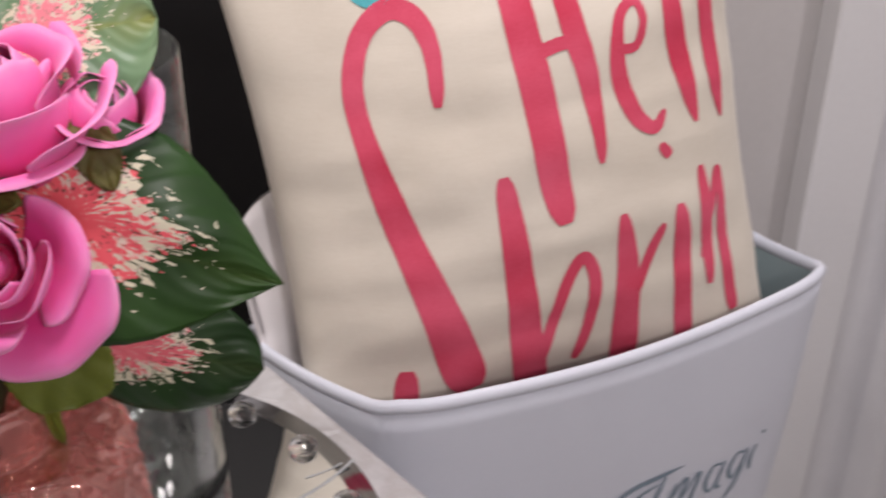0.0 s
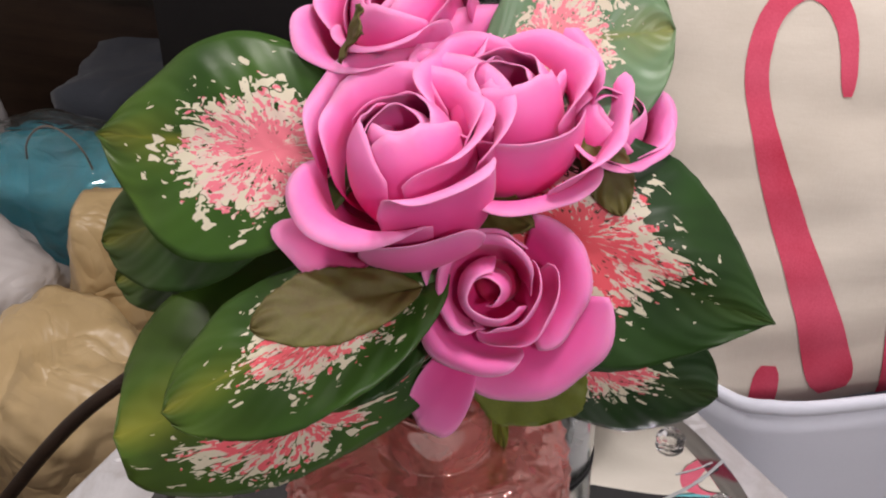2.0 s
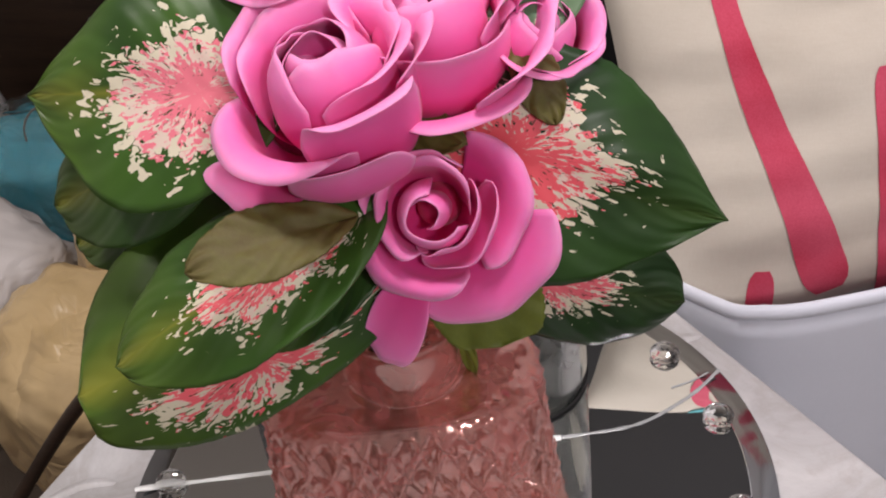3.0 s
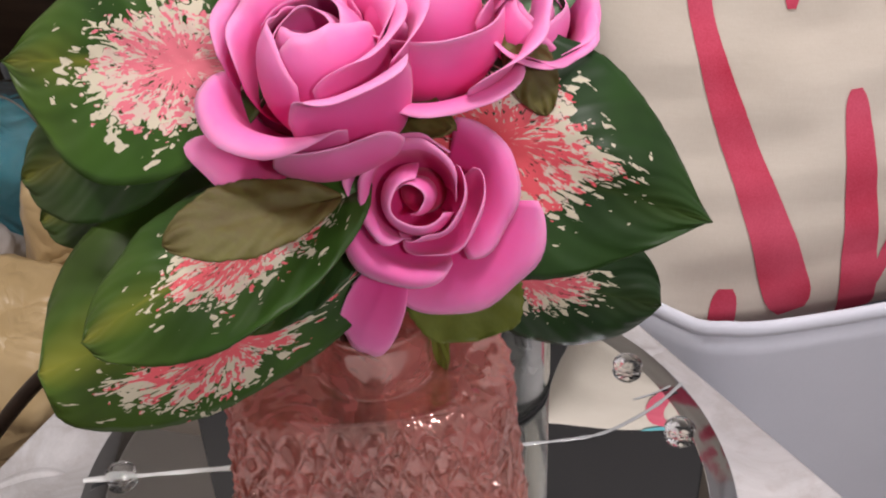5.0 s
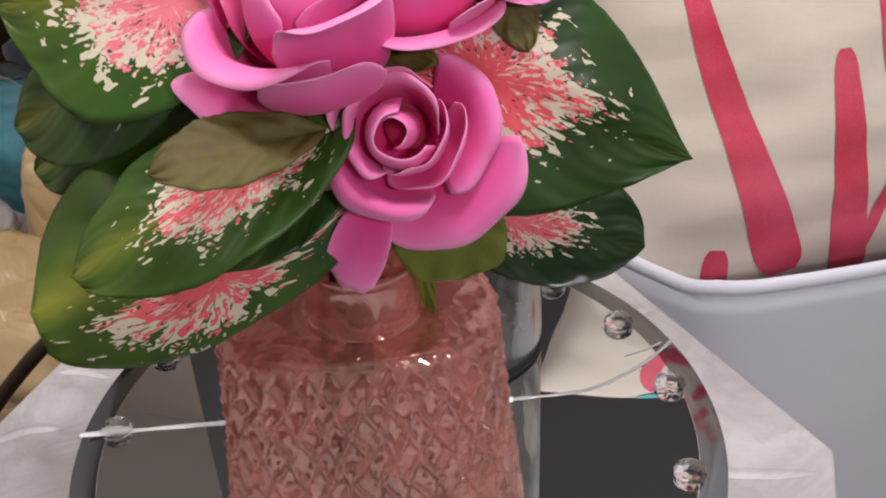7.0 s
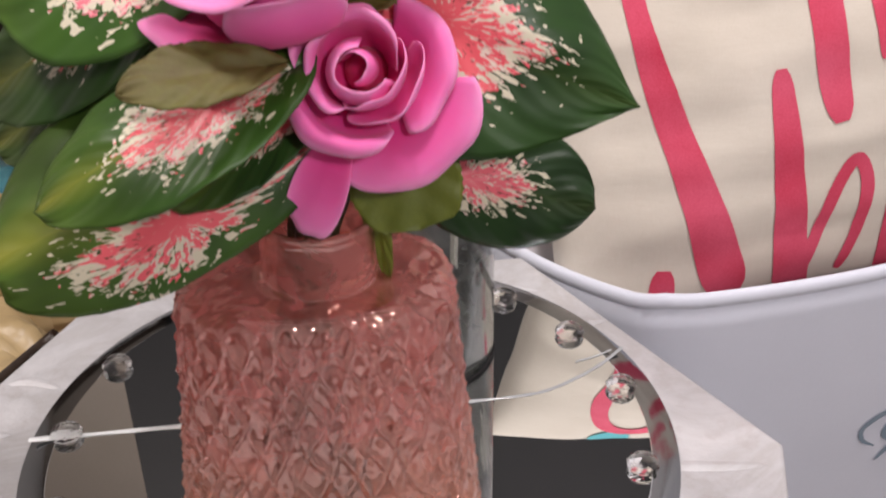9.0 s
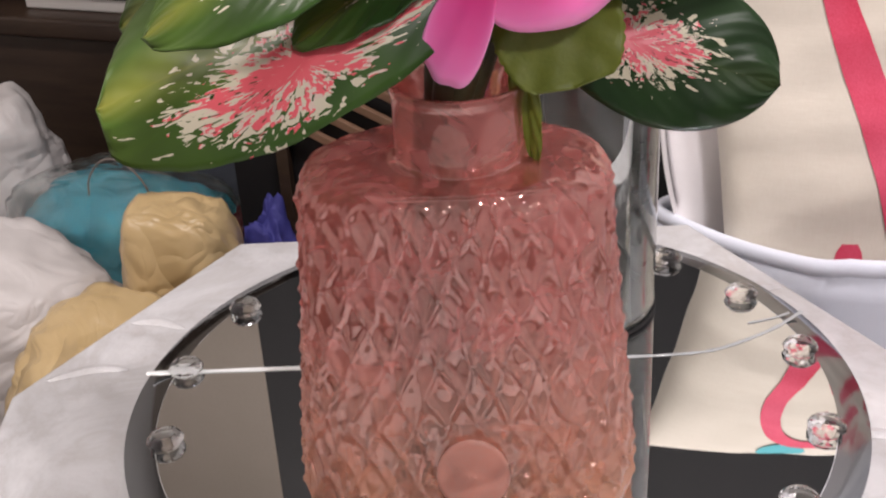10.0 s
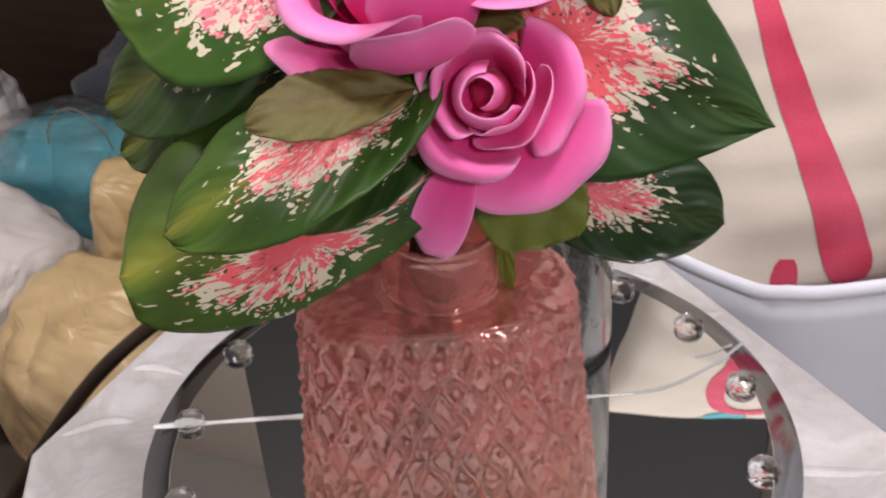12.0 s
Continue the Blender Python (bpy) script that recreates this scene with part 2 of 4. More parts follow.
def lustre(m, colour, amount, foot=None, gloss=0.0, straight=0.0, tint=(1, 1, 1), uneven=0.0, soft_gloss=0.05, patch=40.0):
    """A thin sprayed lustre on glass: part of the light is scattered through it."""
    nt = m.node_tree
    b, out = nt.nodes["Principled BSDF"], nt.nodes["Material Output"]
    tr = node(nt, "ShaderNodeBsdfTranslucent", Color=(*colour, 1))
    df = node(nt, "ShaderNodeBsdfDiffuse", Color=(*colour, 1))
    m1 = node(nt, "ShaderNodeMixShader", Fac=0.5)
    nt.links.new(tr.outputs[0], m1.inputs[1])
    nt.links.new(df.outputs[0], m1.inputs[2])
    gl = node(nt, "ShaderNodeBsdfGlossy", Color=(1.0, 0.70, 0.63, 1), Roughness=soft_gloss)
    m0 = node(nt, "ShaderNodeMixShader", Fac=gloss)
    if uneven:
        bp = node(nt, "ShaderNodeBump", Strength=uneven, Distance=0.0015)
        nt.links.new(noise_tex(nt, 110, 2), bp.inputs["Height"])
        nt.links.new(bp.outputs[0], gl.inputs["Normal"])
        nt.links.new(bp.outputs[0], b.inputs["Normal"])
    thin = node(nt, "ShaderNodeBsdfTransparent", Color=(*tint, 1))
    m3 = node(nt, "ShaderNodeMixShader", Fac=straight)
    nt.links.new(b.outputs[0], m3.inputs[1])
    nt.links.new(thin.outputs[0], m3.inputs[2])
    nt.links.new(m3.outputs[0], m0.inputs[1])
    nt.links.new(gl.outputs[0], m0.inputs[2])
    m2 = nt.nodes.new("ShaderNodeMixShader")
    blot = noise_tex(nt, patch, 3, 0.6, distort=0.8)
    nt.links.new(math_node(nt, "MULTIPLY", ramp_value(nt, blot, 0.38, 0.62, 0.20, 1.7), amount), m2.inputs[0])
    # blend to the foot colour over the lowest 11 cm
    if foot:
        sep = nt.nodes.new("ShaderNodeSeparateXYZ")
        nt.links.new(nt.nodes.new("ShaderNodeTexCoord").outputs["Object"], sep.inputs[0])
        up = ramp_value(nt, sep.outputs[2], 0.0, 0.11, 0.0, 1.0)
        nt.links.new(mix(nt, up, foot, colour), tr.inputs["Color"])
        nt.links.new(mix(nt, up, foot, colour), df.inputs["Color"])
        c = b.inputs["Base Color"].default_value[:3]
        nt.links.new(mix(nt, up, (1.0, 0.84, 0.70), tuple(c)), b.inputs["Base Color"])
    nt.links.new(m0.outputs[0], m2.inputs[1])
    nt.links.new(m1.outputs[0], m2.inputs[2])
    nt.links.new(m2.outputs[0], out.inputs["Surface"])


lustre(M_PINK_GLASS, (1.0, 0.42, 0.40), 0.23, (1.0, 0.58, 0.34), 0.27, 0.06, (1.0, 0.78, 0.76), 0.0, 0.05)
M_PINK_LINING = glass_material("pink_lustre_lining", (1.0, 0.76, 0.73), 0.0)
lustre(M_PINK_LINING, (1.0, 0.44, 0.41), 0.22, (1.0, 0.64, 0.38), 0.24, 0.92, (1.0, 0.85, 0.83), 1.0, 0.05, 24.0)
M_FROST = glass_material("frosted_pink_glass", (1.0, 0.78, 0.72), 0.35)
lustre(M_FROST, (1.0, 0.62, 0.52), 0.30)
M_CLEAR_GLASS = glass_material("clear_glass", (0.97, 0.985, 0.98), 0.0)
# pale haze added to brighten the clear glass, which carries no lustre
lustre(M_CLEAR_GLASS, (0.86, 0.92, 0.88), 0.03)
M_GEM = glass_material("clear_acrylic_gem", (0.99, 0.99, 0.99), 0.0, 1.49)
M_MIRROR, _, _ = base_material("mirror_silver", (0.88, 0.90, 0.90), 0.015, 1.0)
# the slanted rim's dark reflections are put into its metal colour
M_BEVEL, _, _ = base_material("darkened_mirror_rim", (0.27, 0.28, 0.29), 0.10, 1.0)
M_CRACK, _, _ = base_material("broken_glass_edge", (0.9, 0.93, 0.93), 0.18)
M_CRACK_DULL, _, _ = base_material("dull_glass_edge", (0.42, 0.44, 0.45), 0.15)
M_MARBLE = marble_material()
M_PILLOW = cloth_material("cream_canvas", (0.62, 0.56, 0.47), (0.72, 0.67, 0.59))
M_RED = two_scale("red_fabric_paint", ((0.52, 0.020, 0.060), (0.76, 0.12, 0.21)), 13, 700, 0.85, 0.2)
M_TEAL = two_scale("teal_fabric_paint", ((0.06, 0.36, 0.42), (0.12, 0.48, 0.52)), 18, 700, 0.85, 0.2)
M_BIN = cloth_material("pale_grey_bin_cloth", (0.66, 0.69, 0.78), (0.73, 0.76, 0.85), 1400, 0.15, 0.003)
M_BIN_IN = cloth_material("teal_grey_lining", (0.30, 0.40, 0.42), (0.38, 0.48, 0.50), 1200, 0.15, 0.003)
M_SCRIPT = two_scale("grey_blue_ink", ((0.20, 0.27, 0.34), (0.27, 0.34, 0.41)), 40, 600, 0.8)
M_WHITE_CLOTH = cloth_material("white_soft_cloth", (0.72, 0.69, 0.70), (0.80, 0.77, 0.78), 1300, 0.15, 0.003)
M_CURTAIN = cloth_material("white_curtain_cloth", (0.66, 0.66, 0.69), (0.76, 0.76, 0.79), 1200, 0.15, 0.003)
def crumpled(name, a, c, rough, scale=14.0):
    """Slack plastic: flat facets that meet in sharp creases."""
    m, nt, b = base_material(name, a, rough)
    tc = nt.nodes.new("ShaderNodeTexCoord")
    warp = node(nt, "ShaderNodeTexNoise", Scale=scale * 0.5, Detail=2.0)
    nt.links.new(tc.outputs["Object"], warp.inputs["Vector"])
    add = nt.nodes.new("ShaderNodeVectorMath")
    add.operation = "MULTIPLY_ADD"
    nt.links.new(warp.outputs["Color"], add.inputs[0])
    add.inputs[1].default_value = (0.12, 0.12, 0.12)
    nt.links.new(tc.outputs["Object"], add.inputs[2])
    folds = []
    for k, (f, detail) in enumerate(((0.45, 1.0), (1.1, 2.0))):
        n = node(nt, "ShaderNodeTexNoise", Scale=scale * f, Detail=detail, Distortion=1.2)
        nt.links.new(add.outputs[0], n.inputs["Vector"])
        folds.append(math_node(nt, "ABSOLUTE", math_node(nt, "SUBTRACT", n.outputs["Fac"], 0.5)))
    h = math_node(nt, "ADD", folds[0], math_node(nt, "MULTIPLY", folds[1], 0.45))
    bump(nt, b, h, 0.75, 0.05)
    nt.links.new(ramp(nt, noise_tex(nt, 8, 4), [(0.3, a), (0.7, c)]), b.inputs["Base Color"])
    return m


M_TAN = crumpled("tan_kraft_plastic", (0.55, 0.40, 0.20), (0.66, 0.50, 0.28), 0.34, 9.0)
M_WHITE_BAG = crumpled("white_plastic_bag", (0.56, 0.53, 0.52), (0.68, 0.65, 0.64), 0.45, 7.0)
M_BLUE = crumpled("turquoise_packing", (0.05, 0.42, 0.58), (0.18, 0.62, 0.74), 0.25, 12.0)
M_NAVY = two_scale("navy_cloth", ((0.02, 0.02, 0.16), (0.05, 0.05, 0.26)), 30, 500, 0.7)
M_YELLOW = two_scale("yellow_cloth", ((0.60, 0.38, 0.03), (0.70, 0.48, 0.08)), 30, 500, 0.7)
M_MAROON = two_scale("maroon_cloth", ((0.16, 0.01, 0.02), (0.26, 0.03, 0.04)), 30, 500, 0.7)
M_WOOD = two_scale("dark_brown_wood", ((0.022, 0.012, 0.008), (0.050, 0.030, 0.019)), 5, 60, 0.4, 0.25, 0.002, (1, 1, 9))
M_SLAT = two_scale("brown_slat_wood", ((0.16, 0.085, 0.05), (0.24, 0.14, 0.09)), 12, 160, 0.5, 0.25, 0.001, (1, 1, 6))
M_BLACK = two_scale("black_satin_panel", ((0.004, 0.004, 0.005), (0.009, 0.008, 0.009)), 4, 200, 0.8, 0.1)
M_BLACK.node_tree.nodes["Principled BSDF"].inputs["Specular IOR Level"].default_value = 0.36
M_TAUPE = cloth_material("taupe_cloth", (0.20, 0.17, 0.15), (0.30, 0.26, 0.23), 600)
M_SLATE = cloth_material("slate_blue_cloth", (0.035, 0.04, 0.055), (0.06, 0.07, 0.09), 600)
M_WALL = two_scale("grey_painted_wall", ((0.54, 0.52, 0.52), (0.60, 0.58, 0.58)), 2.5, 120, 0.75, 0.15, 0.001)
M_GREIGE = two_scale("greige_painted_wall", ((0.30, 0.26, 0.22), (0.36, 0.31, 0.27)), 2.5, 120, 0.75, 0.15, 0.001)
# assumed white for walls out of view, to bounce fill and brighten the glass
M_BOUNCE_WALL = two_scale("bounce_wall_white", ((0.74, 0.72, 0.71), (0.80, 0.78, 0.77)), 2.5, 120, 0.7, 0.15, 0.001)
M_TRIM = two_scale("white_trim_paint", ((0.72, 0.72, 0.74), (0.78, 0.78, 0.80)), 3, 150, 0.4, 0.1)
M_CEIL = two_scale("white_ceiling_paint", ((0.70, 0.69, 0.67), (0.76, 0.75, 0.73)), 2, 140, 0.9, 0.15)
M_FLOOR = two_scale("brown_carpet", ((0.06, 0.045, 0.035), (0.11, 0.085, 0.065)), 6, 300, 0.95, 0.5, 0.004)
M_FRAME = two_scale("white_picture_frame", ((0.62, 0.60, 0.57), (0.70, 0.68, 0.65)), 8, 200, 0.4)


# ---------------------------------------------------------------- mesh helpers
def part(name, bm, material, parent=None, label="", smooth=True):
    me = bpy.data.meshes.new(name)
    bm.normal_update()
    bm.to_mesh(me)
    bm.free()
    for f in me.polygons:
        f.use_smooth = smooth
    me.materials.append(material)
    ob = new(name, me)
    if parent is not None:
        ob.parent = parent
    if label:
        ob["label"] = label
    return ob


def thing(name, label, category, group="", kind="", at=(0, 0, 0)):
    ob = new(name)
    ob.empty_display_size = 0.02
    ob.location = at
    return tagged(ob, label, category, group, kind)


def solid(ob, thickness, offset=0.0):
    md = ob.modifiers.new("thickness", "SOLIDIFY")
    md.thickness, md.offset = thickness, offset
    return ob


def smoother(ob, levels=1):
    md = ob.modifiers.new("smooth", "SUBSURF")
    md.levels = md.render_levels = levels
    return ob


def grid(nu, nv, fn, closed=False):
    """A sheet fn(u, v) with u, v in 0..1, with uv coordinates."""
    bm = bmesh.new()
    uvl = bm.loops.layers.uv.new("UVMap")
    rows = [[bm.verts.new(fn(i / nu, j / nv)) for i in range(nu if closed else nu + 1)] for j in range(nv + 1)]
    for j in range(nv):
        for i in range(nu):
            k = (i + 1) % len(rows[0])
            f = bm.faces.new((rows[j][i], rows[j][k], rows[j + 1][k], rows[j + 1][i]))
            for lp, (a, b) in zip(f.loops, ((i, j), (i + 1, j), (i + 1, j + 1), (i, j + 1))):
                lp[uvl].uv = (a / nu, b / nv)
    return bm


def lathe(profile, steps=64, squash=None):
    """Turn a profile of (radius, height) round z."""
    bm = bmesh.new()
    rings = []
    for r, z in profile:
        if r < 1e-6:
            rings.append([bm.verts.new((0, 0, z))])
        else:
            rings.append([bm.verts.new((r * math.cos(2 * math.pi * k / steps), r * math.sin(2 * math.pi * k / steps), z)) for k in range(steps)])
    for a, b in zip(rings, rings[1:]):
        for k in range(steps):
            l = (k + 1) % steps
            if len(a) == 1 and len(b) == 1:
                continue
            if len(a) == 1:
                bm.faces.new((a[0], b[l], b[k]))
            elif len(b) == 1:
                bm.faces.new((a[k], a[l], b[0]))
            else:
                bm.faces.new((a[k], a[l], b[l], b[k]))
    return bm


def prism(corners, z0, z1, bevel=0.0):
    bm = bmesh.new()
    lo = [bm.verts.new((x, y, z0)) for x, y in corners]
    hi = [bm.verts.new((x, y, z1)) for x, y in corners]
    bm.faces.new(hi)
    bm.faces.new(lo[::-1])
    n = len(corners)
    for k in range(n):
        bm.faces.new((lo[k], lo[(k + 1) % n], hi[(k + 1) % n], hi[k]))
    bmesh.ops.recalc_face_normals(bm, faces=bm.faces)
    if bevel:
        bmesh.ops.bevel(bm, geom=list(bm.edges), offset=bevel, segments=3, affect="EDGES", profile=0.6)
    return bm


def box(x0, x1, y0, y1, z0, z1, bevel=0.0):
    return prism(((x0, y0), (x1, y0), (x1, y1), (x0, y1)), z0, z1, bevel)


def tube(points, radius, steps=8, taper=1.0):
    """A round rod along points, with closed ends."""
    bm = bmesh.new()
    pts = [Vector(p) for p in points]
    rings = []
    for k, p in enumerate(pts):
        d = (pts[min(k + 1, len(pts) - 1)] - pts[max(k - 1, 0)]).normalized()
        a = d.orthogonal().normalized()
        a = (Vector((0.3, 0.2, 0.9)) - d * d.dot(Vector((0.3, 0.2, 0.9)))).normalized() if abs(d.dot(Vector((0.3, 0.2, 0.9)))) < 0.95 else a
        b = d.cross(a)
        r = radius * (1 + (taper - 1) * k / (len(pts) - 1))
        rings.append([bm.verts.new(p + r * (a * math.cos(2 * math.pi * q / steps) + b * math.sin(2 * math.pi * q / steps))) for q in range(steps)])
    for a, b in zip(rings, rings[1:]):
        for q in range(steps):
            l = (q + 1) % steps
            bm.faces.new((a[q], a[l], b[l], b[q]))
    bm.faces.new(rings[0][::-1])
    bm.faces.new(rings[-1])
    return bm


def smooth_curve(points, n):
    """Catmull-Rom through points of any dimension, n samples a span."""
    p = [np.array(q, float) for q in points]
    p = [2 * p[0] - p[1]] + p + [2 * p[-1] - p[-2]]
    out = []
    for k in range(1, len(p) - 2):
        for i in range(n):
            t = i / n
            out.append(0.5 * (2 * p[k] + (p[k + 1] - p[k - 1]) * t + (2 * p[k - 1] - 5 * p[k] + 4 * p[k + 1] - p[k + 2]) * t * t + (3 * p[k] - p[k - 1] - 3 * p[k + 1] + p[k + 2]) * t ** 3))
    out.append(p[-2])
    return out


def bag(name, label, material, size, at, turn=0, seed=0, crumple=0.12, ridge=9.0, squash=2.6, category="bag"):
    """A slack, crumpled bag: a rounded block with folds."""
    sx, sy, sz = size

    def fn(u, v):
        a, b = 2 * math.pi * u, math.pi * (v - 0.5)
        ca, sa, cb, sb = math.cos(a), math.sin(a), math.cos(b), math.sin(b)
        e = 2.0 / squash
        pw = lambda x: math.copysign(abs(x) ** e, x)
        p = Vector((pw(ca) * abs(cb) ** e, pw(sa) * abs(cb) ** e, pw(sb)))
        q = Vector((ca * cb, sa * cb, sb))
        k = noise.noise(q * 1.7 + Vector((seed, 0, 0))) + 0.6 * abs(noise.noise(q * 4.0 + Vector((0, seed, 0)))) + 0.35 * abs(noise.noise(q * ridge + Vector((0, 0, seed))))
        p *= 1 + crumple * (k - 0.3)
        return (p.x * sx / 2, p.y * sy / 2, p.z * sz / 2)

    ob = part(name, grid(56, 34, fn, closed=True), material)
    ob.matrix_world = pose(*at, 0, 0, turn)
    return tagged(ob, label, category)


# ---------------------------------------------------------------- the room
FLOOR_Z, TOP_Z = -0.62, 1.80
floor = tagged(part("floor", box(-2.0, 1.6, -1.6, 1.75, FLOOR_Z - 0.1, FLOOR_Z), M_FLOOR, smooth=False), "dark brown carpet floor in shade", "floor", kind="structure")
tagged(part("ceiling", box(-2.0, 1.6, -1.6, 1.75, TOP_Z, TOP_Z + 0.1), M_CEIL, smooth=False), "white painted ceiling", "ceiling", kind="structure")
tagged(part("wall_north", box(-2.0, 1.6, 1.60, 1.75, FLOOR_Z, TOP_Z), M_GREIGE, smooth=False), "greige painted wall above the dresser", "wall", kind="structure")
tagged(part("wall_south", box(-2.0, 1.6, -1.75, -1.6, FLOOR_Z, TOP_Z), M_BOUNCE_WALL, smooth=False), "unseen room wall, made white to bounce light", "wall", kind="structure")
tagged(part("wall_west", box(-2.15, -2.0, -1.75, 1.75, FLOOR_Z, TOP_Z), M_BOUNCE_WALL, smooth=False), "unseen room wall, made white to bounce light", "wall", kind="structure")
tagged(part("wall_east", box(1.6, 1.75, -1.75, 1.75, FLOOR_Z, TOP_Z), M_BOUNCE_WALL, smooth=False), "unseen room wall, made white to bounce light", "wall", kind="structure")
tagged(part("wall_corner", box(0.34, 1.6, 0.78, 0.90, FLOOR_Z, TOP_Z), M_WALL, smooth=False), "grey painted wall behind the fabric bin", "wall", kind="structure")


# ---------------------------------------------------------------- table, mirror plate and gems
TABLE = [(-0.167, -0.007), (-0.123, 0.193), (0.172, 0.291), (0.359, 0.111), (0.366, -0.07), (0.27, -0.215), (0.09, -0.25), (-0.10, -0.17)]
TABLE_TOP = -0.005
table = thing("side_table", "octagonal side table covered in crumpled white marble-print paper", "table", at=(0.1, 0.03, FLOOR_Z))


def local(ob, pts):
    return [(x - ob.location.x, y - ob.location.y) for x, y in pts]


def table_top_mesh():
    bm = prism(local(table, TABLE), -0.024, 0.0, 0.004)
    bmesh.ops.triangulate(bm, faces=[f for f in bm.faces if len(f.verts) > 4])
    return bm


top = part("tabletop", table_top_mesh(), M_MARBLE, table)
top.location = (0, 0, TABLE_TOP - FLOOR_Z)
skirt = part("pedestal", prism([(x * 0.975, y * 0.975) for x, y in local(table, TABLE)], 0.0, TABLE_TOP - FLOOR_Z - 0.022, 0.003), M_MARBLE, table)


def paper_fold(points, w):
    """A raised crease in the paper, a thin low ridge."""
    bm = bmesh.new()
    pts = [Vector(p) for p in points]
    rows = []
    for k, p in enumerate(pts):
        d = (pts[min(k + 1, len(pts) - 1)] - pts[max(k - 1, 0)]).normalized()
        n = Vector((-d.y, d.x, 0))
        s = math.sin(math.pi * k / (len(pts) - 1)) ** 0.5
        rows.append([bm.verts.new(p + n * w * s * q + Vector((0, 0, h * s))) for q, h in ((-1, 0.0), (-0.15, 0.0016), (0.15, 0.0018), (1.3, 0.0))])
    for a, b in zip(rows, rows[1:]):
        for q in range(3):
            bm.faces.new((a[q], a[q + 1], b[q + 1], b[q]))
    return bm


for pts in (((0.262, 0.075), (0.29, 0.078), (0.32, 0.083), (0.352, 0.09)), ((0.215, 0.205), (0.228, 0.214), (0.24, 0.219)), ((-0.155, 0.01), (-0.135, 0.028), (-0.115, 0.034)),
            ((-0.14, 0.08), (-0.125, 0.085), (-0.105, 0.082)), ((0.125, 0.245), (0.15, 0.25), (0.19, 0.247))):
    p3 = smooth_curve([(x - 0.1 + 0.0015 * ((k * 7) % 3 - 1), y - 0.03, 0.0) for k, (x, y) in enumerate(pts)], 6)
    fold = part("paper_crease", paper_fold(p3, 0.004), M_MARBLE, table)
    fold.location = (0, 0, TABLE_TOP - FLOOR_Z + 0.0002)

CX, CY, PLATE_R = 0.0994, 0.0619, 0.199
plate = thing("mirror_plate", "round mirror plate with a slanted edge and a curved crack", "mirror", at=(CX, CY, TABLE_TOP + 0.0002))
T = 0.0046


def plate_mesh():
    return lathe([(0, 0), (PLATE_R, 0), (PLATE_R, T * 0.35), (PLATE_R - 0.0005, T * 0.45), (PLATE_R - 0.0165, T - 0.0002)], 160)


part("bevelled_rim", plate_mesh(), M_BEVEL, plate)
glass = part("mirror_face", lathe([(PLATE_R - 0.0165, T - 0.0002), (PLATE_R - 0.0169, T), (0, T)], 160), M_MIRROR, plate, smooth=False)


def crack_strip(points, w, h):
    bm = bmesh.new()
    pts = [Vector(p) for p in points]
    rows = []
    for k, p in enumerate(pts):
        d = (pts[min(k + 1, len(pts) - 1)] - pts[max(k - 1, 0)]).normalized()
        n = Vector((-d.y, d.x, 0))
        ww = w * (0.55 + 0.45 * noise.noise(Vector((k * 0.37, 0, 0))) + 0.25)
        rows.append([bm.verts.new(p + n * ww * q + Vector((0, 0, hh))) for q, hh in ((-1, 0.0), (-0.4, h), (0.4, h * 0.8), (1, 0.0))])
    for a, b in zip(rows, rows[1:]):
        for q in range(3):
            bm.faces.new((a[q], a[q + 1], b[q + 1], b[q]))
    return bm


CRACK = [(-0.097, 0.027), (-0.017, 0.053), (0.06, 0.077), (0.12, 0.097), (0.162, 0.110), (0.195, 0.122), (0.212, 0.131), (0.229, 0.147), (0.243, 0.164), (0.255, 0.184)]
crack = part("crack", crack_strip([(*q, T + 0.0002) for q in smooth_curve([(x - CX, y - CY) for x, y in CRACK[:5]], 8)], 0.0025, 0.0010), M_CRACK, plate, "bright broken edge of the crack")
part("crack", crack_strip([(*q, T + 0.0002) for q in smooth_curve([(x - CX, y - CY) for x, y in CRACK[4:]], 8)], 0.0015, 0.0004), M_CRACK_DULL, plate, "thin grey crack")
chip = part("crack", crack_strip([(*q, T + 0.0003) for q in smooth_curve([(0.248 - CX, 0.180 - CY), (0.238 - CX, 0.171 - CY), (0.226 - CX, 0.163 - CY)], 6)], 0.0008, 0.0005), M_CRACK_DULL, plate)


def gem_mesh():
    """A faceted clear button, wide girdle, flat table on top."""
    bm = bmesh.new()
    n = 12
    rings = [(0.0078, 0.0, 0), (0.0098, 0.0022, 0.5), (0.0100, 0.0034, 0.5), (0.0084, 0.0058, 0), (0.0056, 0.0074, 0.5)]
    rows = [[bm.verts.new((r * math.cos(2 * math.pi * (k + o) / n), r * math.sin(2 * math.pi * (k + o) / n), z)) for k in range(n)] for r, z, o in rings]
    bm.faces.new(rows[0][::-1])
    bm.faces.new(rows[-1])
    for (a, (_, _, oa)), (b, (_, _, ob_)) in zip(zip(rows, rings), zip(rows[1:], rings[1:])):
        for k in range(n):
            l = (k + 1) % n
            if oa == ob_:
                bm.faces.new((a[k], a[l], b[l], b[k]))
            elif ob_ > oa:
                bm.faces.new((a[k], a[l], b[k]))
                bm.faces.new((a[l], b[l], b[k]))
            else:
                bm.faces.new((a[k], b[l], b[k]))
                bm.faces.new((a[k], a[l], b[l]))
    bmesh.ops.recalc_face_normals(bm, faces=bm.faces)
    return bm


first_gem = None
GEM_ANGLES = [2.4, 26.5, 47.5, 67.2, 111.5, 135, 166.3, 189.0, 211, 233, 255, 278, 300, 322, 342]
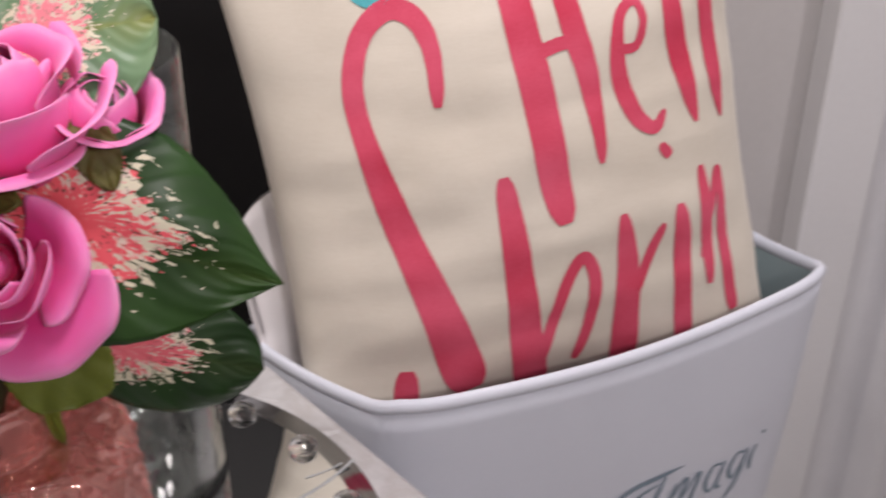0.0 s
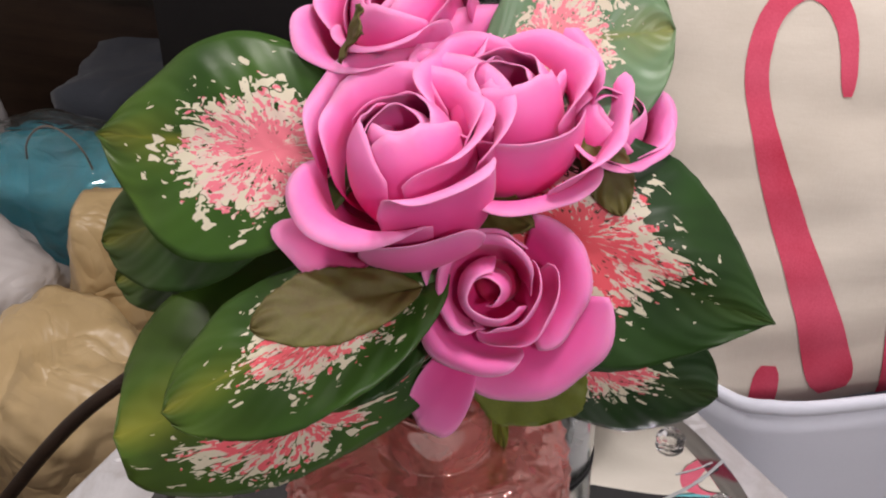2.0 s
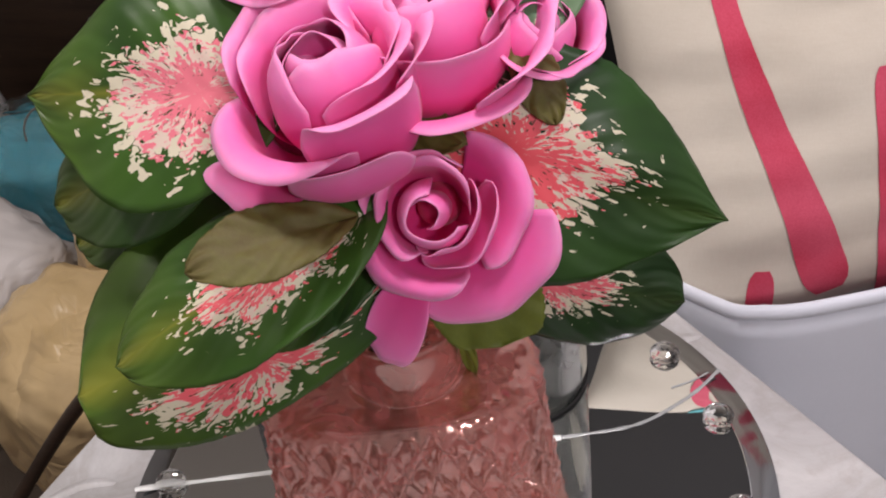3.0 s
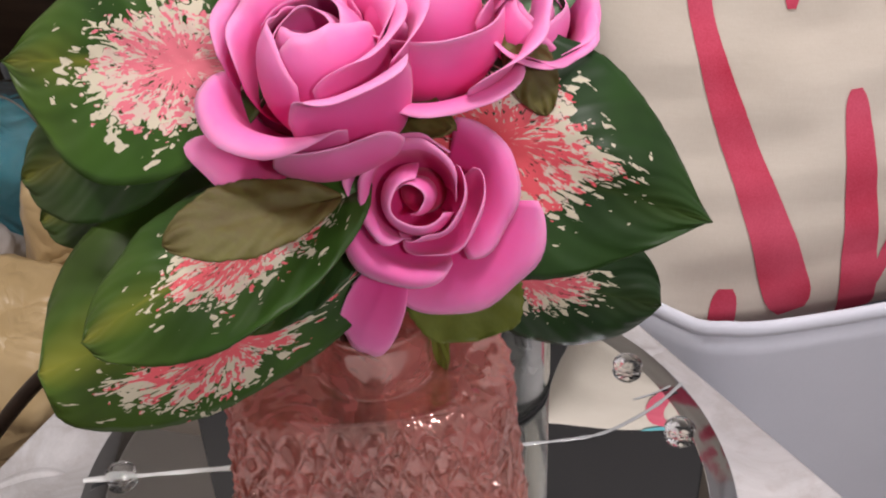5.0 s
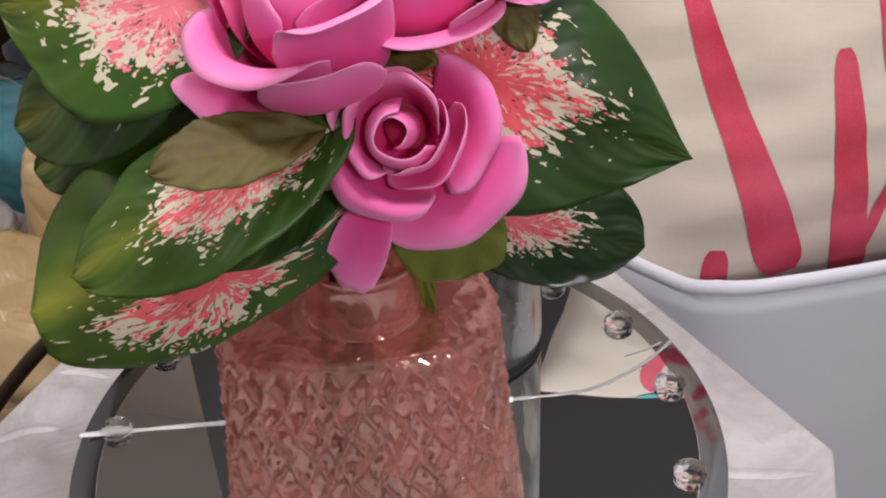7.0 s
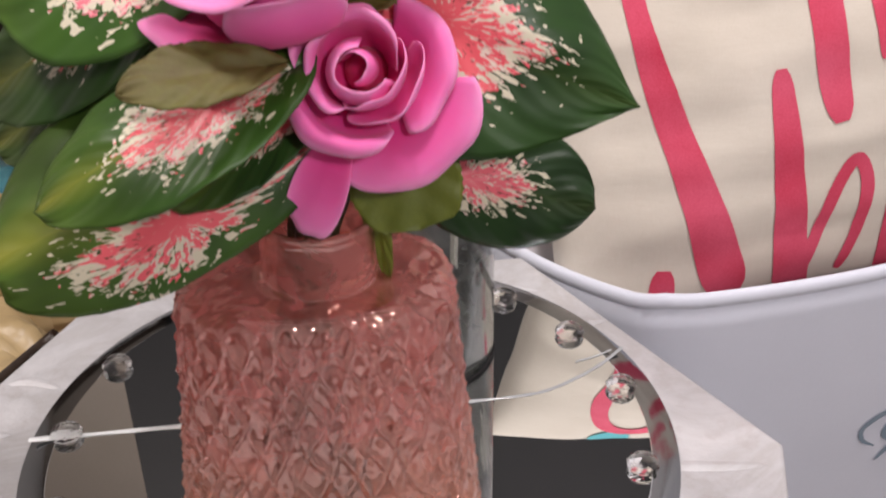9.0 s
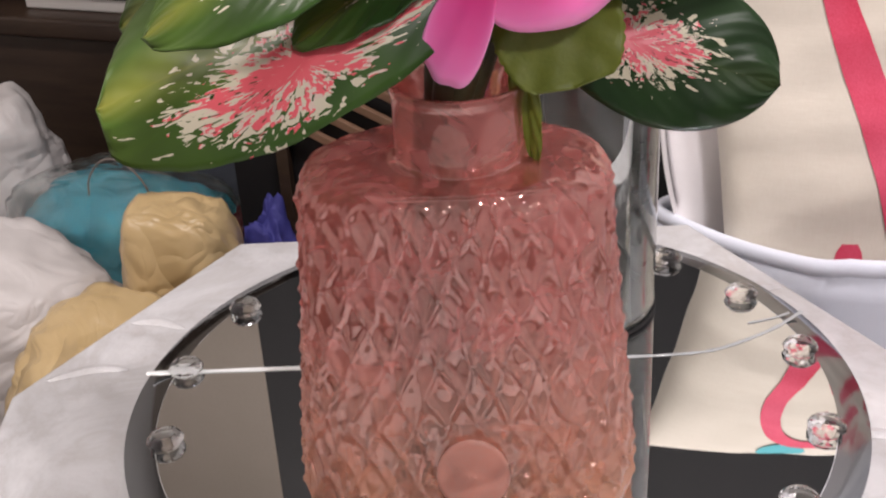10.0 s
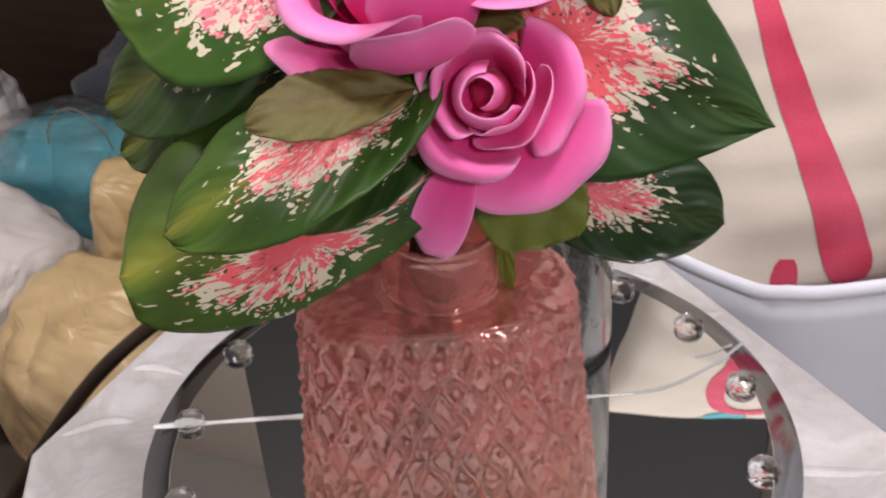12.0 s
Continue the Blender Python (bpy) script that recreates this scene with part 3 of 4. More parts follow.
for k, a in enumerate(GEM_ANGLES):
    gx, gy = CX + 0.1765 * math.cos(radians(a)), CY + 0.1765 * math.sin(radians(a))
    m = pose(gx, gy, TABLE_TOP + 0.0004 + T, 0, 0, a * 1.7)
    if first_gem is None:
        first_gem = tagged(part("gem", gem_mesh(), M_GEM, smooth=False), "clear faceted acrylic gem stuck on the mirror plate", "gem", "gems round the mirror plate")
        first_gem.matrix_world = m
    else:
        copy_thing(first_gem, m)

# ---------------------------------------------------------------- vases
PLATE_Z = TABLE_TOP + T + 0.0004
VX, VY = 0.109, -0.008
vase = thing("pink_vase", "pink pressed-glass bottle vase with a lozenge relief", "vase", at=(VX, VY, PLATE_Z))


def pink_vase_mesh(neck):
    outer = smooth_curve([(0.0, 0.0), (0.045, 0.0), (0.0745, 0.002), (0.0795, 0.009), (0.0785, 0.03), (0.0750, 0.07), (0.0710, 0.11), (0.0682, 0.148), (0.0672, 0.1625), (0.0635, 0.1695), (0.0500, 0.1730),
                          (0.0310, 0.1742), (0.0290, 0.181), (0.0290, 0.200), (0.0303, 0.206), (0.0306, 0.2085)], 7)
    inner = smooth_curve([(0.0280, 0.2085), (0.0264, 0.204), (0.0258, 0.19), (0.0268, 0.176), (0.0435, 0.1685), (0.0570, 0.1645), (0.0628, 0.156), (0.0642, 0.145), (0.0670, 0.11), (0.0705, 0.07), (0.0730, 0.03), (0.067, 0.016), (0.04, 0.012), (0.0, 0.0115)], 6)
    n = 384
    bm = bmesh.new()

    def outline(f, m=720):
        """The section as points spread evenly along its edge, with their ways outwards: round for f = 0, a flat flask for f = 1."""
        ex, flat = 2.0 / (2.0 + 0.9 * f), 1 - 0.36 * f
        pts = [(math.copysign(abs(math.cos(t)) ** ex, math.cos(t)), math.copysign(abs(math.sin(t)) ** ex, math.sin(t)) * flat) for t in (2 * math.pi * k / m for k in range(m + 1))]
        run = [0.0]
        for q0, q1 in zip(pts, pts[1:]):
            run.append(run[-1] + math.hypot(q1[0] - q0[0], q1[1] - q0[1]))
        want = [run[-1] * k / n for k in range(n)]
        xs, ys = np.interp(want, run, [q[0] for q in pts]), np.interp(want, run, [q[1] for q in pts])
        tx, ty = np.roll(xs, -1) - np.roll(xs, 1), np.roll(ys, -1) - np.roll(ys, 1)
        ln = np.hypot(tx, ty)
        return xs, ys, ty / ln, -tx / ln

    flask = outline(1.0)

    def ring(r, z, relief):
        if r < 1e-5:
            return [bm.verts.new((0, 0, z))]
        f = max(0.0, min(1.0, (0.176 - z) / 0.006))
        f = f * f * (3 - 2 * f)
        xs, ys, nx, ny = flask if f > 0.999 else outline(f)
        vs = []
        for k in range(n):
            a = 2 * math.pi * k / n
            d = 0.0
            if relief:
                w = max(0.0, min(1.0, (z - 0.006) / 0.01)) * max(0.0, min(1.0, (0.1695 - z) / 0.004))
                j = 1.1 * noise.noise(Vector((math.cos(a) * 3.1, math.sin(a) * 3.1, z * 45)))
                p, q = 15 * a + z * 98 + j, 15 * a - z * 98 + 0.8 * j
                ep, eq = abs((p / math.pi) % 1 - 0.5) * 2, abs((q / math.pi) % 1 - 0.5) * 2
                d = w * 0.0018 * (max(0.0, 1 - 2.6 * (1 - max(ep, eq))) ** 0.8 - 0.25)
                bead = max(0.0, 1 - math.hypot(1 - ep, 1 - eq) / 0.30)
                d += w * 0.0015 * bead ** 0.6
                d += w * 0.0011 * noise.noise(Vector((math.cos(a) * 9, math.sin(a) * 9, z * 110)))
                # smooth oval medallion low on the front
                g = math.hypot((xs[k] * r - 0.004) / 0.017, (z - 0.040) / 0.020) if ny[k] < -0.8 else 9.0
                if g < 1.15:
                    d = d * max(0.0, (g - 1.0) / 0.15) + 0.0014 * (1 - max(0.0, (g - 1.0) / 0.15))
            # the shoulder is hammered
            ham = 0.0011 * max(0.0, min(1.0, (r - 0.034) / 0.008)) * max(0.0, min(1.0, (z - 0.165) / 0.004)) if relief else 0.0
            lift = ham * noise.noise(Vector((xs[k] * r * 130, ys[k] * r * 130, 2.0)))
            vs.append(bm.verts.new((r * xs[k] + d * nx[k] + 0.0038 * (1 - f), r * ys[k] + d * ny[k], z + lift)))
        return vs

    dense = []
    for (r0, z0), (r1, z1) in zip(outer, outer[1:]):
        m = max(1, int(math.hypot(r1 - r0, z1 - z0) / 0.0010)) if 0.006 < z1 < 0.1740 and r0 > 0.034 else 1
        dense += [(r0 + (r1 - r0) * i / m, z0 + (z1 - z0) * i / m) for i in range(m)]
    chain = [(r if r > 1e-4 else 0, z, True) for r, z in dense + [tuple(outer[-1])]]
    chain += [(r if r > 1e-4 else 0, z, False) for r, z in inner]
    low = [k for k, c in enumerate(chain) if c[1] > 0.1745]
    cut0, cut1 = low[0], low[-1]
    wanted = [chain[cut0:cut1 + 1]] if neck else [chain[:cut0 + 1], chain[cut1:]]
    for run_ in wanted:
        rings = [ring(*c) for c in run_]
        for a, b, c in zip(rings, rings[1:], run_):
            for k in range(n):
                l = (k + 1) % n
                if len(a) == 1:
                    bm.faces.new((a[0], b[l], b[k]))
                elif len(b) == 1:
                    bm.faces.new((a[k], a[l], b[0]))
                else:
                    bm.faces.new((a[k], a[l], b[l], b[k])).material_index = 0 if c[2] else 1
    return bm


def medallion_mesh():
    bm = grid(20, 8, lambda u, v: (0.004 + 0.0165 * v * math.cos(2 * math.pi * u), 0.0012 * (v ** 4), 0.040 + 0.0195 * v * math.sin(2 * math.pi * u)), closed=True)
    return bm


for piece in (part("glass_body", pink_vase_mesh(False), M_PINK_GLASS, vase), part("neck", pink_vase_mesh(True), M_PINK_GLASS, vase, "smooth pink glass neck")):
    piece.rotation_euler = (0, 0, radians(17))
    piece.data.materials.append(M_PINK_LINING)
medal = solid(part("medallion", medallion_mesh(), M_FROST, vase, "smooth frosted oval medallion"), 0.0008)
medal.matrix_world = Matrix.Rotation(radians(17), 4, "Z") @ Matrix.Translation((0, -0.0545, 0))

cyl = thing("glass_cylinder_vase", "tall clear straight glass cylinder vase on the mirror plate", "vase", at=(0.1205, 0.162, PLATE_Z))
part("glass_wall", lathe([(0, 0), (0.0485, 0), (0.050, 0.0015), (0.050, 0.304), (0.0492, 0.3055), (0.0481, 0.3055), (0.0473, 0.304), (0.0473, 0.009), (0.045, 0.007), (0, 0.0065)], 96), M_CLEAR_GLASS, cyl)
part("base_ring", lathe([(0.0492, 0.0002), (0.0506, 0.0006), (0.0506, 0.0026), (0.0501, 0.0030)], 96), M_BLACK, cyl, "dark line round the foot")

# ---------------------------------------------------------------- bouquet
bouquet = thing("artificial_bouquet", "bouquet of pink foam roses and spotted green leaves", "flowers", at=(VX, VY, PLATE_Z + 0.012))


def in_bouquet(ob):
    ob.parent = bouquet
    ob.matrix_parent_inverse = Matrix.Translation(-bouquet.location)
    return ob


for k in range(7):
    a = 2 * math.pi * k / 7
    foot = (VX + 0.030 * math.cos(a + 0.4) - 0.004, VY + 0.016 * math.sin(a + 0.4) - 0.010, PLATE_Z + 0.0135 + 0.006 * (k % 3))
    mid = (VX - 0.003 + 0.013 * math.cos(a), VY - 0.020 + 0.008 * math.sin(a), 0.10)
    neck = (VX + 0.002 + 0.006 * math.cos(a), VY - 0.008 + 0.006 * math.sin(a), 0.19)
    head = (VX + 0.022 + 0.022 * math.cos(a), VY + 0.022 * math.sin(a), 0.28)
    in_bouquet(part("stem", tube(smooth_curve([foot, mid, neck, head], 6), 0.0056, 8), M_STEM))


def axes(axis, up=(0, 0, 1)):
    z = Vector(axis).normalized()
    x = Vector(up).cross(z)
    x = x.normalized() if x.length > 1e-3 else Vector((1, 0, 0))
    m = Matrix((x, z.cross(x), z)).transposed()
    return m


def petal_mesh(a0, span, profile, seed, lift=0.0, shoulder=0.28, ripple=0.001):
    """A petal of a rose whose axis is z. profile: radius and height from foot to rim, in millimetres; lift: how far
    one side stands off the other, so that petals lap; shoulder: how much lower the rim is at its sides."""
    curve = np.array(smooth_curve([(r / 1000, z / 1000) for r, z in profile], 10))
    run = np.concatenate(([0.0], np.cumsum(np.hypot(np.diff(curve[:, 0]), np.diff(curve[:, 1])))))
    run /= run[-1]

    def fn(u, v):
        q = 2 * u - 1
        w = v * (1 - 0.75 * shoulder * abs(q) ** 3.2 + 0.035 * noise.noise(Vector((q * 2.3, seed * 1.7, 0.0))))
        r, z = np.interp(w, run, curve[:, 0]), np.interp(w, run, curve[:, 1])
        a = radians(a0) + q * radians(span) * (0.66 + 0.34 * math.sin(min(1.0, w * 1.25) * math.pi / 2))
        r += lift * (q + 1) / 2 * w
        e = max(0.0, w - 0.55) / 0.45
        wave = (math.sin(q * 4.6 + seed * 2.1) + 0.5 * math.sin(q * 9.5 + seed * 4.7)) * e * e + 1.1 * noise.noise(Vector((q * 1.7 + seed * 3.1, w * 1.3, seed))) * w
        r += ripple * 0.8 * wave
        z += ripple * (wave * 0.7 + 1.2 * noise.noise(Vector((q * 1.4, seed * 5.3, w))) * w)
        return (r * math.cos(a), r * math.sin(a), z)

    return grid(24, 18, fn)


BUD = [(3, 0), (12, 9), (16.5, 22), (14, 36), (7, 45)]
HEART = [(2, 0), (8, 10), (11, 24), (9, 37), (4, 43)]
CUP = [(6, 0), (17, 8), (20.5, 22), (20, 35), (23, 41), (26, 42)]
RIM = [(8, 0), (21, 6), (26.5, 17), (28.5, 26), (33, 28.5), (38, 26.5)]
TALL = [(8, 0), (21, 6), (26, 19), (27, 33), (31, 40), (35.5, 41)]
FLARE = [(8, 0), (20, 2), (29, 6), (36, 9), (42, 8)]
WING = [(8, 0), (22, 6), (29, 17), (34, 27), (39, 30)]


def rose(tip, axis, size, seed, petals, depth=44, wide=1.2):
    """A foam rose as a part of the bouquet; every petal is a sub-part. petals: angle, span, profile, lift, shoulder, ripple."""
    rot = axes(axis).to_4x4()
    org = Vector(tip) - Vector(axis).normalized() * depth / 1000 * size
    k0 = depth / 44
    core = part("rose", lathe([(0, -0.006), (0.006, -0.004), (0.009, 0.004), (0.007, 0.016 * k0), (0.003, 0.026 * k0), (0, 0.027 * k0)], 20), M_PETAL, None, "pink foam rose")
    core.matrix_world = Matrix.Translation(org) @ rot @ Matrix.Diagonal((size, size, size, 1))
    in_bouquet(core)
    for k, row in enumerate(petals):
        a, span, profile, lift, shoulder, ripple = row
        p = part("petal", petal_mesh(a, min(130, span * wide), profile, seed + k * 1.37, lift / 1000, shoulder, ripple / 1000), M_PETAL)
        solid(p, 0.0004)
        p.parent = core
    return core


# the open rose in front: a tight heart, lapped half-moons round it, a broad round petal and a hanging one
rose((0.148, -0.052, 0.302), (0.05, -0.90, 0.42), 1.06, 3, [
    (30, 120, [(2, 0), (5.5, 10), (6, 20), (3.5, 27)], 3.0, 0.2, 0.5), (215, 110, [(3, 0), (10, 8), (12, 18), (8.5, 26), (5.5, 28.5)], 4.0, 0.15, 0.5),
    (322, 70, [(4, 0), (11.5, 9), (14.5, 18), (13.5, 25), (11.5, 28)], 8.0, 0.6, 1.0), (85, 72, [(4, 0), (11.5, 9), (15, 19), (16, 25), (19, 26.5)], 6.0, 0.4, 1.0),
    (200, 58, [(5, 0), (14, 8), (18, 17), (18, 23), (21, 25.5), (23, 24)], -4.0, 0.45, 0.8),
    (322, 60, [(6, 0), (15, 8), (20, 15), (20, 22), (18.5, 25)], 8.0, 0.6, 1.2), (125, 58, [(6, 0), (16, 7), (20.5, 16), (21, 23), (24, 24)], 3.5, 0.3, 1.0),
    (238, 54, [(7, 0), (18, 6), (24, 14), (25, 20), (29, 22.5), (33, 18)], 3.0, 0.35, 1.3), (176, 42, [(8, 0), (19, 4), (27, 11), (31, 15), (35, 13)], 3.0, 0.35, 1.2),
    (8, 50, [(8, 0), (20, 3), (27, 7), (32, 8), (35, 5)], 1.0, 0.25, 1.2), (-54, 44, [(8, 0), (23, 1), (35, 3), (45, 3), (50, 0)], 1.0, 0.3, 1.2),
    (250, 12, [(9, 0), (28, 3), (46, 4), (62, 1), (71, -3)], 1.0, 0.55, 1.0), (218, 26, [(8, 0), (20, 0), (29, 2), (36, -2)], 1.0, 0.4, 1.0),
    (118, 26, [(8, 0), (20, 2), (27, 4), (31, 5)], 1.0, 0.3, 1.0)], 28)
# the tall rose beside it: a closed heart, a rolled front rim, a wavy low petal
rose((0.107, -0.034, 0.366), (-0.09, -0.18, 0.97), 1.30, 8, [
    (300, 120, HEART, 3.5, 0.3, 0.6), (120, 120, HEART, 3.5, 0.3, 0.6),
    (335, 70, BUD, 4.0, 0.35, 0.8), (215, 70, BUD, 4.0, 0.35, 0.8), (95, 80, BUD, 4.0, 0.25, 0.8),
    (20, 56, CUP, 3.0, 0.3, 1.0), (160, 60, CUP, 3.0, 0.3, 1.0), (90, 60, CUP, 3.0, 0.25, 1.0),
    (268, 50, RIM, 1.5, 0.32, 1.5), (338, 36, TALL, 3.0, 0.40, 1.2), (158, 48, TALL, 2.0, 0.3, 1.4), (85, 66, TALL, 2.0, 0.2, 1.2),
    (232, 40, FLARE, 1.0, 0.30, 2.4), (318, 32, [(8, 0), (22, 3), (29, 11), (32, 22), (35, 26)], 2.0, 0.4, 1.2)])
rose((0.142, 0.000, 0.372), (0.05, -0.16, 0.98), 1.30, 14, [
    (60, 120, HEART, 3.5, 0.3, 0.6), (240, 120, HEART, 3.5, 0.3, 0.6),
    (290, 78, BUD, 3.0, 0.2, 0.7), (170, 70, BUD, 4.0, 0.3, 0.8), (50, 80, BUD, 4.0, 0.25, 0.8),
    (282, 62, [(6, 0), (18, 8), (23, 20), (22.5, 32), (24, 37)], 2.0, 0.22, 0.8), (30, 60, CUP, 3.0, 0.3, 1.0), (150, 64, CUP, 3.0, 0.3, 1.0),
    (188, 40, WING, 1.0, 0.45, 1.4), (350, 50, WING, 1.0, 0.35, 1.4), (85, 70, TALL, 2.0, 0.2, 1.2),
    (286, 42, [(8, 0), (20, 7), (26, 15), (31, 20), (37, 20)], 1.0, 0.28, 1.6)])
rose((0.184, 0.016, 0.352), (0.40, -0.35, 0.80), 0.98, 21, [
    (40, 120, HEART, 3.5, 0.3, 0.6), (220, 120, HEART, 3.5, 0.3, 0.6),
    (310, 72, BUD, 4.0, 0.3, 0.8), (190, 72, BUD, 4.0, 0.3, 0.8), (70, 76, BUD, 4.0, 0.25, 0.8),
    (335, 56, CUP, 3.0, 0.3, 1.2), (100, 64, CUP, 3.0, 0.3, 1.0), (225, 60, CUP, 3.0, 0.3, 1.2), (285, 56, CUP, 3.0, 0.25, 1.4), (5, 62, [(8, 0), (18, 6), (22, 18), (22, 30), (25, 36), (29, 37)], 2.0, 0.2, 1.4)])
rose((0.082, 0.030, 0.388), (-0.20, -0.38, 0.90), 1.25, 27, [
    (20, 120, HEART, 3.5, 0.3, 0.6), (200, 120, HEART, 3.5, 0.3, 0.6),
    (270, 72, BUD, 4.0, 0.3, 0.8), (150, 72, BUD, 4.0, 0.3, 0.8), (30, 76, BUD, 4.0, 0.25, 0.8),
    (300, 58, CUP, 3.0, 0.3, 1.0), (60, 64, CUP, 3.0, 0.3, 1.0), (180, 60, CUP, 3.0, 0.3, 1.0),
    (262, 50, TALL, 2.0, 0.28, 1.4), (330, 44, WING, 2.0, 0.35, 1.4), (205, 34, FLARE, 1.0, 0.4, 1.6), (100, 66, TALL, 2.0, 0.2, 1.2)])


def leaf(name, base, tip, face, half, material, label="", peak=0.38, blunt=0.0, fold=0.25, bend=0.1, droop=(0.0, 0.0), seed=0, teeth=0.0, slim=(1.0, 1.0), skew=0.0):
    """A broad leaf from base to tip. face: the way its upper side looks; half: half its width; fold: V along the rib;
    droop: how far the left and the right side hang down, in half widths."""
    b, t = Vector(base), Vector(tip)
    x = (t - b).normalized()
    z = Vector(face) - x * x.dot(Vector(face))
    z.normalize()
    y = z.cross(x)
    length = (t - b).length
    k = math.log(0.5) / math.log(peak)

    def fn(u, v):
        q = 2 * v - 1
        s = u
        prof = math.sin(math.pi * min(1, max(0, s)) ** k) ** (0.72 + 0.35 * s if blunt == 0 else 0.72 - 0.42 * blunt * s)
        w = half * prof * (1 + 0.03 * noise.noise(Vector((s * 4, q * 0.2, seed))))
        if teeth:
            w *= 1 + teeth * math.sin(s * 90) * abs(q) ** 6
        heart = -0.16 * length * (abs(q) ** 1.6) * max(0.0, 1 - s * 2.2)
        yy = w * q * (slim[0] if q > 0 else slim[1])
        hang = droop[0] if q > 0 else droop[1]
        ang = hang * abs(q) ** 1.2
        zz = fold * abs(yy) * (1 - abs(q) * 0.45)
        lat = yy * math.cos(ang * 0.8)
        zz -= abs(yy) * math.sin(ang)
        zz += bend * length * (4 * s * (1 - s)) * 0.25
        zz += 0.0022 * noise.noise(Vector((s * 3.1, q * 1.7, seed * 2.3))) + 0.0008 * math.sin(s * 26 - abs(q) * 9) * abs(q)
        return b + x * (s * length + heart + skew * length * q * prof * s) + y * lat + z * zz

    ob = part(name, grid(40, 24, fn), material, None, label)
    solid(ob, 0.0007)
    return in_bouquet(ob)


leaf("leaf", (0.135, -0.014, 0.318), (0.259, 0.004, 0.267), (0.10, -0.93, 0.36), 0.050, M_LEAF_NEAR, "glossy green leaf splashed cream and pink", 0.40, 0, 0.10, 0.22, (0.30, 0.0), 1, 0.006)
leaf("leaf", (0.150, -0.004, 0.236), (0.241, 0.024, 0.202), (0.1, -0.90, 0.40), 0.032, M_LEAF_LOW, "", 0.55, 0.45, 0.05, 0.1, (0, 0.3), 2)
leaf("leaf", (0.072, -0.022, 0.336), (-0.042, -0.008, 0.319), (-0.05, -0.78, 0.62), 0.050, M_LEAF_FULL, "", 0.42, 0, 0.14, 0.12, (0, 0.2), 3)
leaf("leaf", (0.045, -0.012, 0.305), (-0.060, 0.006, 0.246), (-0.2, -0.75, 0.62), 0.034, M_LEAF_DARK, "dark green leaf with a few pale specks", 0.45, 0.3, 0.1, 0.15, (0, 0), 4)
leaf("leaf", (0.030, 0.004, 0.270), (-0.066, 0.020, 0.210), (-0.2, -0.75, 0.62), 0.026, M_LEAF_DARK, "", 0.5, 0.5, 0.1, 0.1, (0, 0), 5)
leaf("leaf", (0.116, -0.052, 0.296), (0.024, -0.098, 0.250), (-0.1, -0.62, 0.78), 0.034, M_LEAF, "", 0.46, 0.4, 0.04, 0.25, (0, 0.2), 6, 0.006)
leaf("leaf", (0.1302, -0.0302, 0.2640), (-0.0107, -0.0862, 0.2151), (-0.15, -0.62, 0.78), 0.0713, M_LEAF_SIDE, "", 0.563, 0.932, 0.0, 0.10, (0.45, 0.15), 7, 0.004, (0.576, 1.0), 0.060)
leaf("leaf", (0.135, 0.030, 0.365), (0.200, 0.052, 0.372), (0.0, -0.80, 0.60), 0.042, M_LEAF_PALE, "pale green leaf splashed cream and pink", 0.5, 0.5, 0.1, 0.1, (0, 0), 8)
leaf("small_leaf", (0.148, -0.014, 0.272), (0.168, -0.030, 0.216), (0.05, -0.90, 0.4), 0.026, M_OLIVE, "olive green rose leaf", 0.58, 1.25, 0.0, 0.1, (0, 0), 9, 0.02)
leaf("small_leaf", (0.116, -0.064, 0.306), (0.070, -0.101, 0.308), (0.0, -0.6, 0.8), 0.0155, M_BROWN, "brownish green rose leaf", 0.5, 0.3, 0.15, 0.2, (0, 0), 10, 0.02)
leaf("small_leaf", (0.120, -0.012, 0.318), (0.160, -0.030, 0.322), (0.1, -0.7, 0.7), 0.011, M_BROWN, "", 0.5, 0.3, 0.15, 0.2, (0, 0), 11, 0.02)
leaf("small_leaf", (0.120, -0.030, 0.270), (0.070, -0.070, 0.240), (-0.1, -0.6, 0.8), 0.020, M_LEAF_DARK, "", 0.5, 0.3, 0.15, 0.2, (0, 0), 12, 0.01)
leaf("small_leaf", (0.175, 0.010, 0.345), (0.192, -0.008, 0.318), (0.3, -0.8, 0.5), 0.010, M_BROWN, "", 0.5, 0.3, 0.15, 0.2, (0, 0), 13, 0.02)
leaf("small_leaf", (0.075, 0.010, 0.372), (0.090, -0.022, 0.392), (0.0, -0.8, 0.6), 0.012, M_BROWN, "", 0.5, 0.3, 0.15, 0.2, (0, 0), 14, 0.02)
leaf("small_leaf", (0.140, -0.01, 0.235), (0.146, -0.004, 0.165), (0.0, -0.9, 0.3), 0.006, M_OLIVE, "", 0.5, 0.0, 0.15, 0.2, (0, 0), 15, 0.02)

# ---------------------------------------------------------------- fabric bin with the pillow
BIN = [(0.275, 0.235, 0.002), (0.628, 0.455, 0.002), (0.515, 0.570, 0.002), (0.128, 0.372, -0.035)]
bin_ob = thing("storage_bin", "pale grey fabric storage bin with a rolled rim", "storage bin", at=(0.37, 0.41, FLOOR_Z))


